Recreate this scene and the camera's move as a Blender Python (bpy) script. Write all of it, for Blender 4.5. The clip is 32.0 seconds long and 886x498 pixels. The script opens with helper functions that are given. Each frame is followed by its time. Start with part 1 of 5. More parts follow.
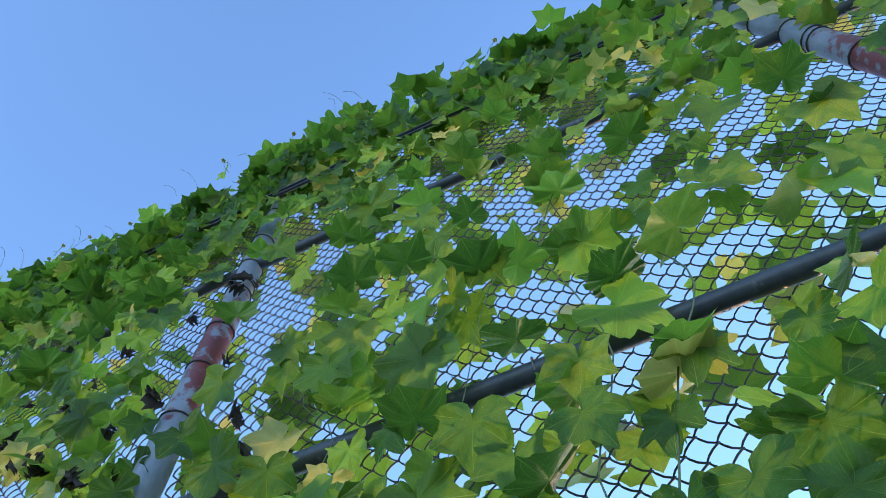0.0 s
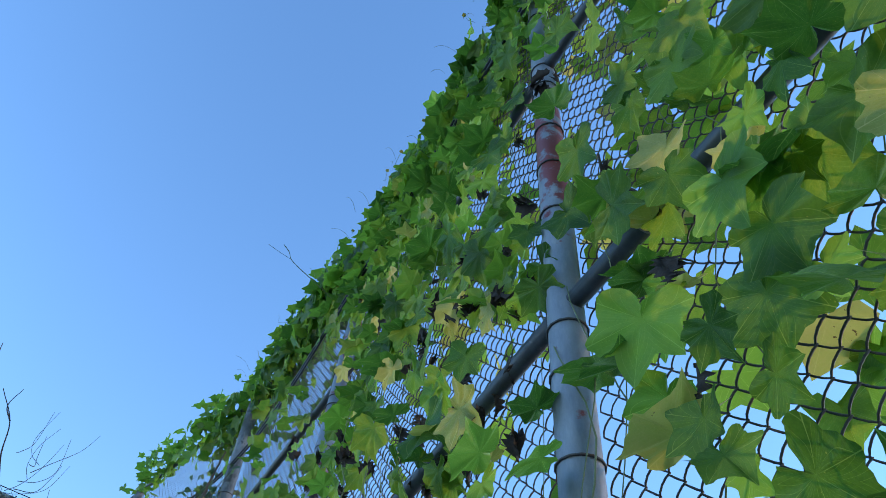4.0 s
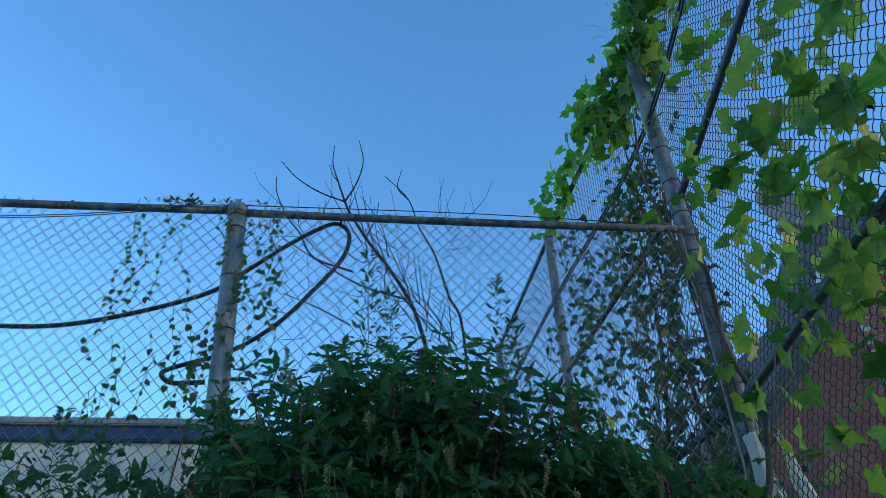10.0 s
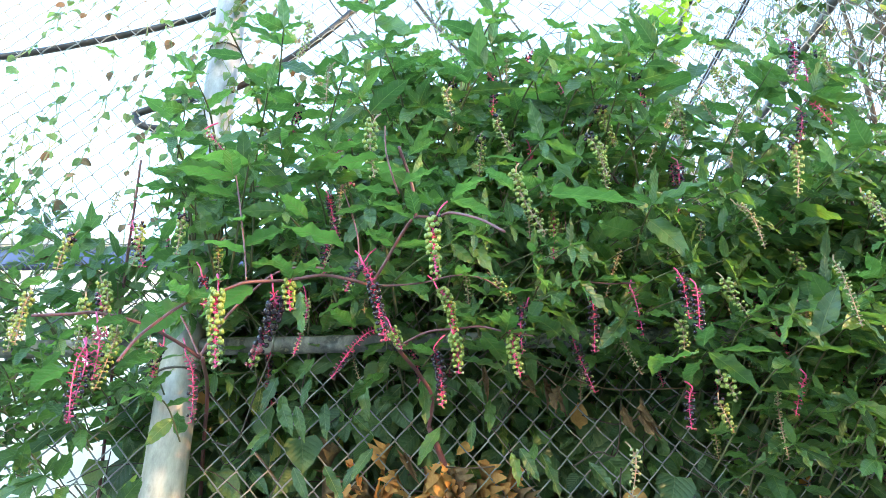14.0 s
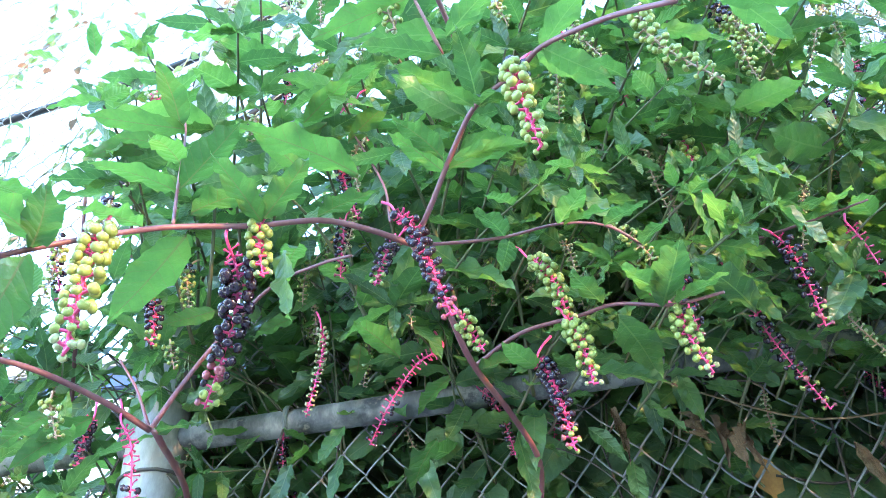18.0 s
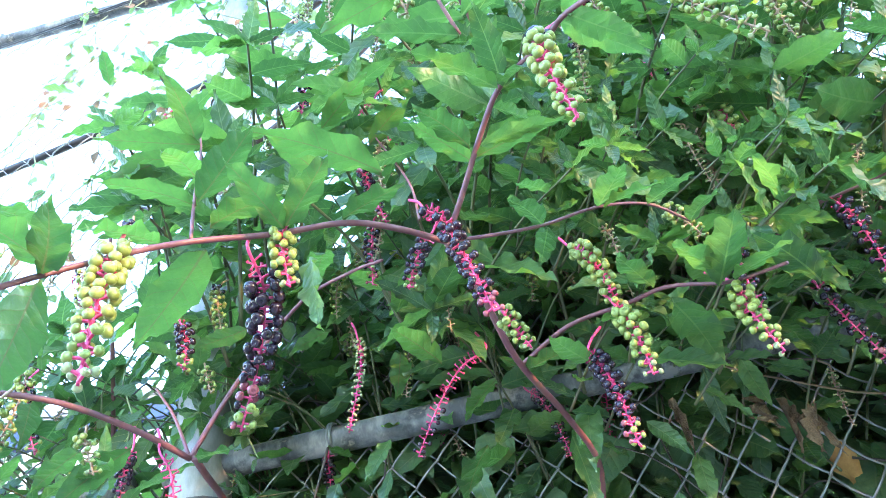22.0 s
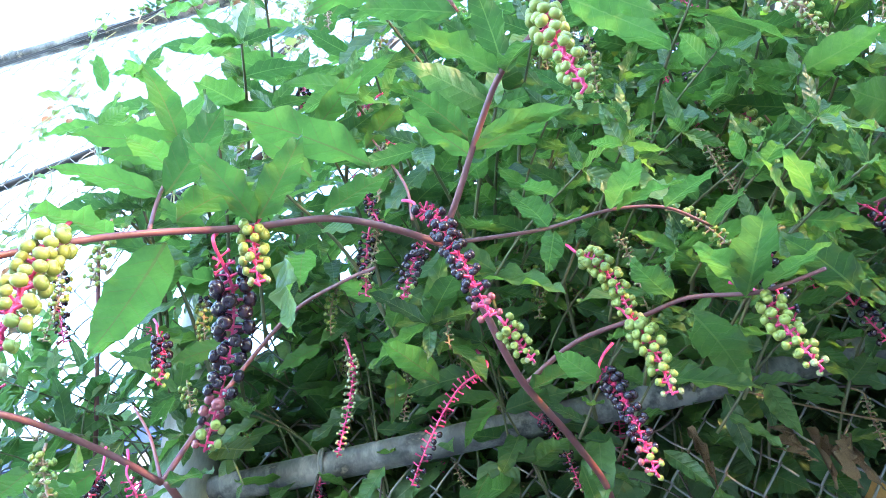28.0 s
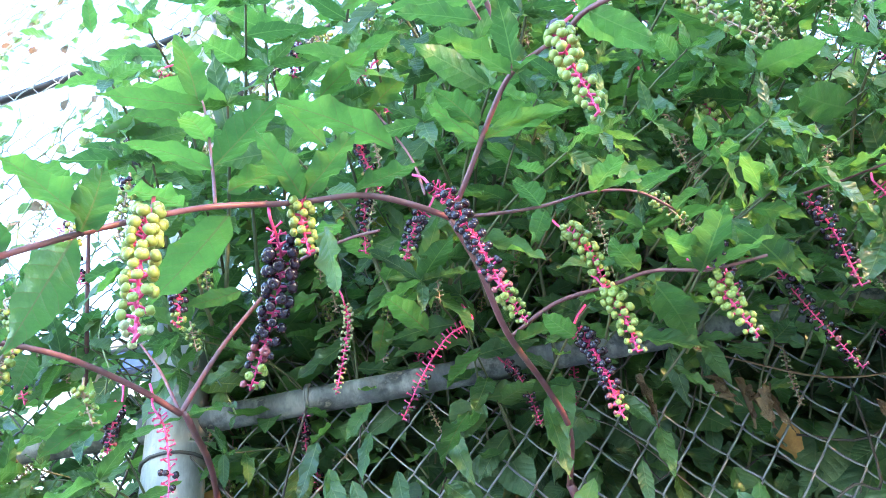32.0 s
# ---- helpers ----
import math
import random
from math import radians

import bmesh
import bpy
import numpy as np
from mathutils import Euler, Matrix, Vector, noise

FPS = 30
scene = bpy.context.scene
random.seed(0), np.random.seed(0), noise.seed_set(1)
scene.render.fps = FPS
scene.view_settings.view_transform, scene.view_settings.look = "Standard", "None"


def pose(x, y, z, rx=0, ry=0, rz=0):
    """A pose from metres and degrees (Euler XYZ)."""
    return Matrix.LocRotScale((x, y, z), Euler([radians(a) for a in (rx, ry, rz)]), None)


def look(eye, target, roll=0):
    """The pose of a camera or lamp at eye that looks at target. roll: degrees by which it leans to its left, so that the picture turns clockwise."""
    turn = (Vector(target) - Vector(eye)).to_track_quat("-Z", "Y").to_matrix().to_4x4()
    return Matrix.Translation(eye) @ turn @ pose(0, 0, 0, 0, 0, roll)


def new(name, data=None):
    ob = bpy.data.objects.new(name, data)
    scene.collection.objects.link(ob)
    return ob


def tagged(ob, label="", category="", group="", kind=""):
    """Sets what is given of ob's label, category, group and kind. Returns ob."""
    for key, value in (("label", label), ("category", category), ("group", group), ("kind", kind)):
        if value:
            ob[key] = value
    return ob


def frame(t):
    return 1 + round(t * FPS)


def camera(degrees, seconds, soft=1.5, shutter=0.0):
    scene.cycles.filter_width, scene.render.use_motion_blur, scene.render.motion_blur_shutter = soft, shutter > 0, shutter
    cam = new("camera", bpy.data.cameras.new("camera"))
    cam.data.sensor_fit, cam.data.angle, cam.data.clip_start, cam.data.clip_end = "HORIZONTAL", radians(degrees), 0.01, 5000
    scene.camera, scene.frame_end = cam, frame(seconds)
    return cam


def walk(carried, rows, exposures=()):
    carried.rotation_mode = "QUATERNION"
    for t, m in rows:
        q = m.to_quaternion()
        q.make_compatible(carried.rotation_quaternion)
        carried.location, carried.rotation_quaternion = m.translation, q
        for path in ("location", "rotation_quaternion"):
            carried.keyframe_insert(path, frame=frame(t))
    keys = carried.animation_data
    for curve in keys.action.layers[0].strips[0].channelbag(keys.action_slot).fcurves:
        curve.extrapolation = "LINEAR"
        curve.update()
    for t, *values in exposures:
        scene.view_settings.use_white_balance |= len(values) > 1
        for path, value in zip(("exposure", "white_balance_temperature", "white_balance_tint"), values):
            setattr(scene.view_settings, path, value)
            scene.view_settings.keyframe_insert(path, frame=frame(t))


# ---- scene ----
cam = camera(64.5, 32.0, soft=0.4)
PATH = [
    (0, (0.617, 0.075, 1.402), (1.457, 0.192, 3.213), -3.9),
    (0.5, (0.638, 0.077, 1.4), (1.493, 0.251, 3.2), -2.6),
    (1, (0.638, 0.114, 1.397), (1.529, 0.364, 3.17), -1.6),
    (1.5, (0.612, 0.161, 1.378), (1.513, 0.48, 3.135), -2.3),
    (2, (0.63, 0.185, 1.372), (1.504, 0.676, 3.102), 3.2),
    (2.5, (0.686, 0.196, 1.374), (1.493, 0.849, 3.084), 5.6),
    (4.5, (0.836, 0.345, 1.384), (1.534, 1.396, 2.935), 6.1),
    (5, (0.857, 0.462, 1.39), (1.514, 1.514, 2.959), 4.9),
    (5.5, (0.895, 0.59, 1.38), (1.449, 1.739, 2.92), 5.3),
    (6, (0.851, 0.729, 1.336), (1.386, 1.957, 2.821), 4.9),
    (6.5, (0.801, 0.845, 1.337), (1.419, 2.081, 2.782), 0.6),
    (7, (0.822, 0.984, 1.336), (1.312, 2.255, 2.8), 3.3),
    (7.5, (0.818, 1.14, 1.324), (1.117, 2.496, 2.763), 6.0),
    (8, (0.765, 1.284, 1.311), (1.086, 2.679, 2.708), 3.5),
    (8.5, (0.754, 1.415, 1.306), (1.094, 2.867, 2.639), 2.6),
    (9, (0.8, 1.563, 1.298), (1.006, 3.08, 2.584), 5.0),
    (9.5, (0.778, 1.71, 1.271), (0.992, 3.288, 2.481), 2.6),
    (10, (0.699, 1.898, 1.261), (0.898, 3.521, 2.413), -1.9),
    (10.5, (0.67, 2.102, 1.228), (0.741, 3.805, 2.275), -2.5),
    (11, (0.663, 2.276, 1.232), (0.798, 3.999, 2.237), -1.2),
    (11.5, (0.625, 2.42, 1.224), (0.864, 4.157, 2.186), -3.4),
    (12, (0.597, 2.577, 1.2), (0.839, 4.361, 2.072), -1.3),
    (12.5, (0.632, 2.784, 1.212), (0.787, 4.559, 2.121), -1.7),
    (13, (0.626, 2.967, 1.212), (0.806, 4.745, 2.111), -1.4),
    (13.5, (0.641, 3.145, 1.228), (0.824, 4.876, 2.213), -2.0),
    (14, (0.699, 3.315, 1.257), (0.692, 5.04, 2.269), 0.0),
    (14.5, (0.68, 3.471, 1.268), (0.653, 5.18, 2.306), -1.7),
    (15, (0.631, 3.583, 1.312), (0.612, 5.264, 2.395), -4.3),
    (15.5, (0.627, 3.696, 1.348), (0.585, 5.315, 2.521), -4.8),
    (17.5, (0.651, 3.866, 1.36), (0.513, 5.394, 2.643), -6.2),
    (18, (0.637, 3.869, 1.36), (0.526, 5.376, 2.67), -5.2),
    (18.5, (0.636, 3.873, 1.357), (0.513, 5.388, 2.657), -5.2),
    (19, (0.632, 3.879, 1.356), (0.481, 5.392, 2.656), -4.9),
    (19.5, (0.633, 3.882, 1.361), (0.476, 5.371, 2.688), -5.1),
    (20, (0.629, 3.894, 1.377), (0.484, 5.352, 2.739), -5.4),
    (20.5, (0.624, 3.903, 1.375), (0.462, 5.354, 2.742), -5.2),
    (21, (0.621, 3.903, 1.374), (0.422, 5.355, 2.735), -6.3),
    (21.5, (0.62, 3.908, 1.376), (0.403, 5.384, 2.708), -7.1),
    (22, (0.629, 3.905, 1.379), (0.436, 5.384, 2.711), -8.0),
    (22.5, (0.637, 3.894, 1.382), (0.433, 5.354, 2.733), -8.7),
    (23, (0.642, 3.894, 1.378), (0.436, 5.352, 2.731), -8.3),
    (23.5, (0.651, 3.889, 1.381), (0.467, 5.334, 2.753), -8.9),
    (24, (0.65, 3.885, 1.378), (0.471, 5.301, 2.779), -6.9),
    (24.5, (0.643, 3.904, 1.376), (0.52, 5.359, 2.743), -7.6),
    (26.5, (0.591, 3.941, 1.399), (0.578, 5.426, 2.738), -8.1),
    (27, (0.624, 3.962, 1.411), (0.538, 5.36, 2.838), -7.3),
    (27.5, (0.632, 3.969, 1.407), (0.487, 5.37, 2.827), -6.4),
    (28, (0.633, 3.968, 1.403), (0.422, 5.384, 2.799), -6.6),
    (28.5, (0.615, 3.965, 1.396), (0.321, 5.4, 2.757), -7.1),
    (29, (0.606, 3.944, 1.391), (0.349, 5.408, 2.728), -8.4),
    (29.5, (0.584, 3.918, 1.391), (0.318, 5.391, 2.717), -8.4),
    (30, (0.576, 3.903, 1.391), (0.335, 5.382, 2.716), -7.6),
    (30.5, (0.568, 3.898, 1.385), (0.358, 5.394, 2.696), -7.0),
    (31, (0.561, 3.898, 1.382), (0.383, 5.422, 2.665), -6.8),
    (31.5, (0.569, 3.883, 1.376), (0.452, 5.425, 2.644), -7.2),
    (32, (0.586, 3.87, 1.371), (0.509, 5.432, 2.617), -7.9),
]
EXPOSURES = [(0, 2.24, 6600, 21), (2.5, 2.14, 6400, 19), (4.5, 1.88, 6050, 14), (6, 1.6, 5700, 10), (9, 1.38, 5450, 4), (11, 1.66, 5900, 11), (11.6, 2.18, 6500, 17),
             (12, 2.5, 6500, 18), (12.5, 3.02, 7000, 19), (13, 3.85, 8200, 22), (14, 4.7, 8600, 17), (15, 5.02, 7300, 21), (18, 5.34, 7050, 24), (27, 5.30, 7150, 24), (32, 5.30, 7200, 24)]
walk(cam, [(t, look(eye, target, roll)) for t, eye, target, roll in PATH], EXPOSURES)

# ---- world and sun ----
SUN_UP, SUN_ROUND = radians(10), radians(121)
world = bpy.data.worlds.new("world")
scene.world = world
world.use_nodes = True
wn = world.node_tree.nodes
sky = wn.new("ShaderNodeTexSky")
sky.sky_type, sky.sun_disc = "NISHITA", False
sky.sun_elevation, sky.sun_rotation = SUN_UP, SUN_ROUND
sky.air_density, sky.dust_density, sky.ozone_density = 1.2, 0.0, 4.0
wn["Background"].inputs["Strength"].default_value = 0.14
world.node_tree.links.new(sky.outputs[0], wn["Background"].inputs["Color"])
sun = new("sun", bpy.data.lights.new("sun", "SUN"))
sun.data.energy, sun.data.angle, sun.data.color = 0.35, radians(0.6), (1.0, 0.64, 0.34)
sun_way = Vector((math.sin(SUN_ROUND) * math.cos(SUN_UP), math.cos(SUN_ROUND) * math.cos(SUN_UP), math.sin(SUN_UP)))
sun.matrix_world = look(sun_way * 60, (0, 0, 0))


# ---- materials ----
def nodes_of(name):
    m = bpy.data.materials.new(name)
    m.use_nodes = True
    t = m.node_tree
    return m, t, t.nodes["Principled BSDF"]


def ramp(t, fac, stops):
    r = t.nodes.new("ShaderNodeValToRGB")
    while len(r.color_ramp.elements) < len(stops):
        r.color_ramp.elements.new(0.5)
    for e, (p, c) in zip(r.color_ramp.elements, stops):
        e.position, e.color = p, (*c, 1)
    t.links.new(fac, r.inputs[0])
    return r.outputs[0]


def noise_tex(t, scale, detail=4, rough=0.6, co=None, stretch=None):
    n = t.nodes.new("ShaderNodeTexNoise")
    n.inputs["Scale"].default_value, n.inputs["Detail"].default_value, n.inputs["Roughness"].default_value = scale, detail, rough
    if co is None:
        co = t.nodes.new("ShaderNodeTexCoord").outputs["Object"]
    if stretch:
        mp = t.nodes.new("ShaderNodeMapping")
        mp.inputs["Scale"].default_value = stretch
        t.links.new(co, mp.inputs[0])
        co = mp.outputs[0]
    t.links.new(co, n.inputs["Vector"])
    return n.outputs["Fac"]


def math_node(t, op, a, b=None):
    n = t.nodes.new("ShaderNodeMath")
    n.operation = op
    for k, v in enumerate((a, b)):
        if v is None:
            continue
        if isinstance(v, (int, float)):
            n.inputs[k].default_value = v
        else:
            t.links.new(v, n.inputs[k])
    return n.outputs[0]


def mix_col(t, fac, a, b, mode="MIX"):
    n = t.nodes.new("ShaderNodeMix")
    n.data_type, n.blend_type = "RGBA", mode
    for k, v in ((0, fac), (6, a), (7, b)):
        if isinstance(v, (int, float)):
            n.inputs[k].default_value = v
        elif isinstance(v, tuple):
            n.inputs[k].default_value = (*v, 1)
        else:
            t.links.new(v, n.inputs[k])
    return n.outputs[2]


def bump(t, b, height, strength=0.4, depth=0.002):
    n = t.nodes.new("ShaderNodeBump")
    n.inputs["Strength"].default_value, n.inputs["Distance"].default_value = strength, depth
    t.links.new(height, n.inputs["Height"])
    t.links.new(n.outputs[0], b.inputs["Normal"])


def plain(name, stops, scale=20, rough=0.6, metal=0.0, relief=0.3, depth=0.002, fine=180, stretch=None, world_co=False):
    m, t, b = nodes_of(name)
    co = t.nodes.new("ShaderNodeNewGeometry").outputs["Position"] if world_co else None
    n1 = noise_tex(t, scale, 5, 0.65, co, stretch)
    n2 = noise_tex(t, fine, 3, 0.6, co, stretch)
    f = math_node(t, "ADD", math_node(t, "MULTIPLY", n1, 0.75), math_node(t, "MULTIPLY", n2, 0.25))
    t.links.new(ramp(t, f, stops), b.inputs["Base Color"])
    b.inputs["Roughness"].default_value, b.inputs["Metallic"].default_value = rough, metal
    bump(t, b, f, relief, depth)
    return m


def leaf_material(name, stops, rib, veins, spots=None, translucent=0.42, rough=0.38, bright=2.0, gloss=0.38, glow=(1.1, 1.0, 0.5)):
    """A leaf: colour by leaf and by blotches, paler ribs drawn in the leaf's own measure (u across, v along), light let through."""
    m, t, b = nodes_of(name)
    ob = t.nodes.new("ShaderNodeObjectInfo").outputs["Random"]
    isl = t.nodes.new("ShaderNodeNewGeometry").outputs["Random Per Island"]
    per = math_node(t, "FRACT", math_node(t, "ADD", ob, isl))
    pos = t.nodes.new("ShaderNodeNewGeometry").outputs["Position"]
    blotch = noise_tex(t, 28, 4, 0.6, pos)
    grain = noise_tex(t, 260, 3, 0.7, pos)
    both = math_node(t, "ADD", math_node(t, "MULTIPLY", math_node(t, "SUBTRACT", blotch, 0.5), 0.6), math_node(t, "MULTIPLY", math_node(t, "SUBTRACT", grain, 0.5), 0.5))
    fac = math_node(t, "ADD", math_node(t, "MULTIPLY", per, 0.8), both)
    col = ramp(t, fac, stops)
    uv = t.nodes.new("ShaderNodeSeparateXYZ")
    t.links.new(t.nodes.new("ShaderNodeTexCoord").outputs["UV"], uv.inputs[0])
    u, v = math_node(t, "ABSOLUTE", math_node(t, "SUBTRACT", uv.outputs[0], 0.5)), uv.outputs[1]
    if veins == "pinnate":
        mid = math_node(t, "LESS_THAN", u, math_node(t, "SUBTRACT", 0.0085, math_node(t, "MULTIPLY", v, 0.006)))
        wave = math_node(t, "FRACT", math_node(t, "MULTIPLY", math_node(t, "SUBTRACT", v, math_node(t, "MULTIPLY", u, 0.95)), 8))
        side = math_node(t, "LESS_THAN", wave, 0.06)
        puff = math_node(t, "SINE", math_node(t, "MULTIPLY", wave, 3.1416))
    else:
        ang = math_node(t, "ARCTAN2", u, math_node(t, "SUBTRACT", v, 0.02))
        wave = math_node(t, "ABSOLUTE", math_node(t, "SUBTRACT", math_node(t, "FRACT", math_node(t, "ADD", math_node(t, "DIVIDE", ang, 0.95), 0.5)), 0.5))
        mid = math_node(t, "LESS_THAN", wave, 0.008)
        rad = math_node(t, "FRACT", math_node(t, "MULTIPLY", math_node(t, "ADD", v, math_node(t, "MULTIPLY", wave, 0.5)), 12))
        side = math_node(t, "LESS_THAN", rad, 0.05)
        puff = math_node(t, "MULTIPLY", math_node(t, "SINE", math_node(t, "MULTIPLY", rad, 3.1416)), 0.25)
    col = mix_col(t, math_node(t, "MULTIPLY", side, 0.32), col, rib)
    col = mix_col(t, math_node(t, "MULTIPLY", mid, 0.55), col, rib)
    if spots:
        s = noise_tex(t, 75, 3, 0.7, pos)
        col = mix_col(t, math_node(t, "GREATER_THAN", s, 0.70), col, spots)
    t.links.new(col, b.inputs["Base Color"])
    b.inputs["Roughness"].default_value = rough
    b.inputs["Specular IOR Level"].default_value = gloss
    relief = math_node(t, "ADD", noise_tex(t, 130, 3, 0.6, pos), math_node(t, "MULTIPLY", puff, 0.45))
    bump(t, b, math_node(t, "SUBTRACT", relief, math_node(t, "MULTIPLY", mid, 0.8)), 0.6, 0.0025)
    tr = t.nodes.new("ShaderNodeBsdfTranslucent")
    t.links.new(mix_col(t, 1.0, col, tuple(bright * c for c in glow), "MULTIPLY"), tr.inputs["Color"])
    mx = t.nodes.new("ShaderNodeMixShader")
    mx.inputs[0].default_value = translucent
    t.links.new(b.outputs[0], mx.inputs[1])
    t.links.new(tr.outputs[0], mx.inputs[2])
    t.links.new(mx.outputs[0], t.nodes["Material Output"].inputs["Surface"])
    return m


GREEN = [(0.0, (0.034, 0.090, 0.018)), (0.35, (0.060, 0.135, 0.022)), (0.7, (0.105, 0.185, 0.028)), (1.0, (0.20, 0.24, 0.04))]
M_VINE = leaf_material("vine_leaf", GREEN, (0.20, 0.29, 0.10), "palmate", (0.15, 0.19, 0.05), 0.5, 0.45, 2.5, 0.3)
M_VINE_FRESH = leaf_material("vine_leaf_young", [(0.0, (0.08, 0.18, 0.03)), (0.6, (0.12, 0.24, 0.04)), (1.0, (0.17, 0.28, 0.05))], (0.28, 0.40, 0.12), "palmate", None, 0.5, 0.45, 2.4, 0.3)
M_YELLOW = leaf_material("yellow_leaf", [(0.0, (0.24, 0.27, 0.06)), (0.5, (0.38, 0.36, 0.11)), (1.0, (0.46, 0.38, 0.17))], (0.5, 0.45, 0.2), "palmate", (0.10, 0.06, 0.03), 0.4)
M_DEAD = plain("dead_leaf", [(0.3, (0.022, 0.015, 0.012)), (0.6, (0.05, 0.034, 0.024)), (0.8, (0.12, 0.08, 0.05))], 30, 0.85, 0, 0.7, 0.004)
M_DRY = plain("dry_leaf", [(0.3, (0.075, 0.045, 0.024)), (0.55, (0.17, 0.10, 0.05)), (0.8, (0.30, 0.20, 0.11))], 40, 0.8, 0, 0.7, 0.004)
M_FLOWER = plain("flower_yellow", [(0.3, (0.55, 0.42, 0.05)), (0.7, (0.72, 0.58, 0.12))], 60, 0.6)
# rust-brown leaf with warm sunlight painted into its brighter orange
M_RUST_SUN_LEAF = plain("rust_sunlit_leaf", [(0.3, (0.28, 0.12, 0.04)), (0.6, (0.50, 0.25, 0.08)), (0.8, (0.56, 0.34, 0.12))], 30, 0.8, 0, 0.6, 0.004)
M_POKE = leaf_material("pokeweed_leaf", [(0.0, (0.036, 0.092, 0.042)), (0.45, (0.059, 0.140, 0.054)), (0.8, (0.094, 0.198, 0.066)), (1.0, (0.138, 0.248, 0.078))], (0.15, 0.22, 0.10), "pinnate", None, 0.46, 0.40, 2.1, 0.6, (0.85, 1.0, 0.46))
# copy of M_POKE for leaves seen from below: duller, shade darkened into its colour
M_POKE_SHADED = leaf_material("pokeweed_shaded_leaf", [(0.0, (0.036, 0.090, 0.036)), (0.5, (0.056, 0.130, 0.046)), (1.0, (0.088, 0.180, 0.055))], (0.13, 0.095, 0.055), "pinnate", None, 0.48, 0.42, 2.3, 0.42, (0.85, 1.0, 0.46))
M_POKE_YELLOW = leaf_material("pokeweed_leaf_fading", [(0.0, (0.06, 0.12, 0.035)), (0.6, (0.11, 0.17, 0.045)), (1.0, (0.25, 0.25, 0.07))], (0.4, 0.38, 0.14), "pinnate", (0.12, 0.08, 0.03), 0.4)
M_SMALL = leaf_material("small_leaf", [(0.0, (0.032, 0.081, 0.041)), (0.6, (0.061, 0.128, 0.059)), (1.0, (0.116, 0.177, 0.071))], (0.12, 0.17, 0.08), "pinnate", None, 0.3, 0.42)
# paler copy of the small leaf, glare and front light put into its colour
M_SMALL_LIT = leaf_material("small_leaf_lit", [(0.0, (0.05, 0.11, 0.05)), (0.6, (0.09, 0.17, 0.075)), (1.0, (0.15, 0.21, 0.09))], (0.14, 0.2, 0.09), "pinnate", None, 0.5, 0.45, 1.8)
M_VINE_STEM = plain("vine_stem", [(0.3, (0.09, 0.13, 0.05)), (0.7, (0.20, 0.22, 0.10))], 40, 0.6)
M_BARK = plain("woody_stem", [(0.3, (0.045, 0.032, 0.025)), (0.7, (0.13, 0.095, 0.07))], 60, 0.9, 0, 0.8, 0.004, stretch=(1, 1, 0.2))
M_TWIG = plain("bare_twig", [(0.3, (0.035, 0.026, 0.022)), (0.7, (0.085, 0.065, 0.05))], 50, 0.85)
M_POKE_STEM = plain("pokeweed_stem", [(0.3, (0.10, 0.035, 0.042)), (0.55, (0.17, 0.058, 0.066)), (0.75, (0.20, 0.11, 0.075))], 14, 0.5, 0, 0.2, 0.001, stretch=(1, 1, 0.3))
M_SHOOT = plain("green_shoot", [(0.3, (0.05, 0.075, 0.028)), (0.55, (0.085, 0.085, 0.038)), (0.75, (0.11, 0.055, 0.04))], 10, 0.5)
M_PINK = plain("raceme_stalk", [(0.3, (0.50, 0.025, 0.11)), (0.7, (0.68, 0.07, 0.20))], 40, 0.4, 0, 0.2, 0.001)
M_STALK = plain("young_raceme_stalk", [(0.3, (0.22, 0.15, 0.09)), (0.7, (0.34, 0.20, 0.14))], 40, 0.5)
M_BERRY_G = plain("green_berry", [(0.3, (0.12, 0.175, 0.035)), (0.55, (0.20, 0.25, 0.058)), (0.8, (0.29, 0.31, 0.09))], 160, 0.35, 0, 0.15, 0.0006, 700)
M_BERRY_B = plain("ripe_berry", [(0.3, (0.010, 0.006, 0.012)), (0.7, (0.028, 0.012, 0.028))], 60, 0.16, 0, 0.1, 0.0005)
M_BERRY_R = plain("turning_berry", [(0.3, (0.16, 0.02, 0.06)), (0.7, (0.34, 0.10, 0.09))], 60, 0.25, 0, 0.1, 0.0005)
M_BUD = plain("bud", [(0.3, (0.19, 0.23, 0.09)), (0.7, (0.31, 0.32, 0.17))], 80, 0.5)


def pipe_material(name, stops, patches, rough=0.5, metal=0.55, band=None):
    m, t, b = nodes_of(name)
    pos = t.nodes.new("ShaderNodeNewGeometry").outputs["Position"]
    base = ramp(t, noise_tex(t, 22, 6, 0.7, pos, (1, 1, 0.35)), stops)
    wear_sun = noise_tex(t, 16, 5, 0.62, pos)
    if band:
        z = t.nodes.new("ShaderNodeSeparateXYZ")
        t.links.new(pos, z.inputs[0])
        far = math_node(t, "DIVIDE", math_node(t, "ABSOLUTE", math_node(t, "SUBTRACT", z.outputs[2], band[0])), band[1])
        near = math_node(t, "SUBTRACT", 1.0, far)
        near.node.use_clamp = True
        wear_sun = math_node(t, "ADD", wear_sun, math_node(t, "MULTIPLY", near, band[2]))
    col = base
    for level, c in patches:
        wide = math_node(t, "MULTIPLY", math_node(t, "SUBTRACT", wear_sun, level), 14)
        wide.node.use_clamp = True
        col = mix_col(t, wide, col, c)
    t.links.new(col, b.inputs["Base Color"])
    b.inputs["Roughness"].default_value, b.inputs["Metallic"].default_value = rough, metal
    bump(t, b, math_node(t, "ADD", wear_sun, noise_tex(t, 260, 3, 0.6, pos)), 0.25, 0.0015)
    return m


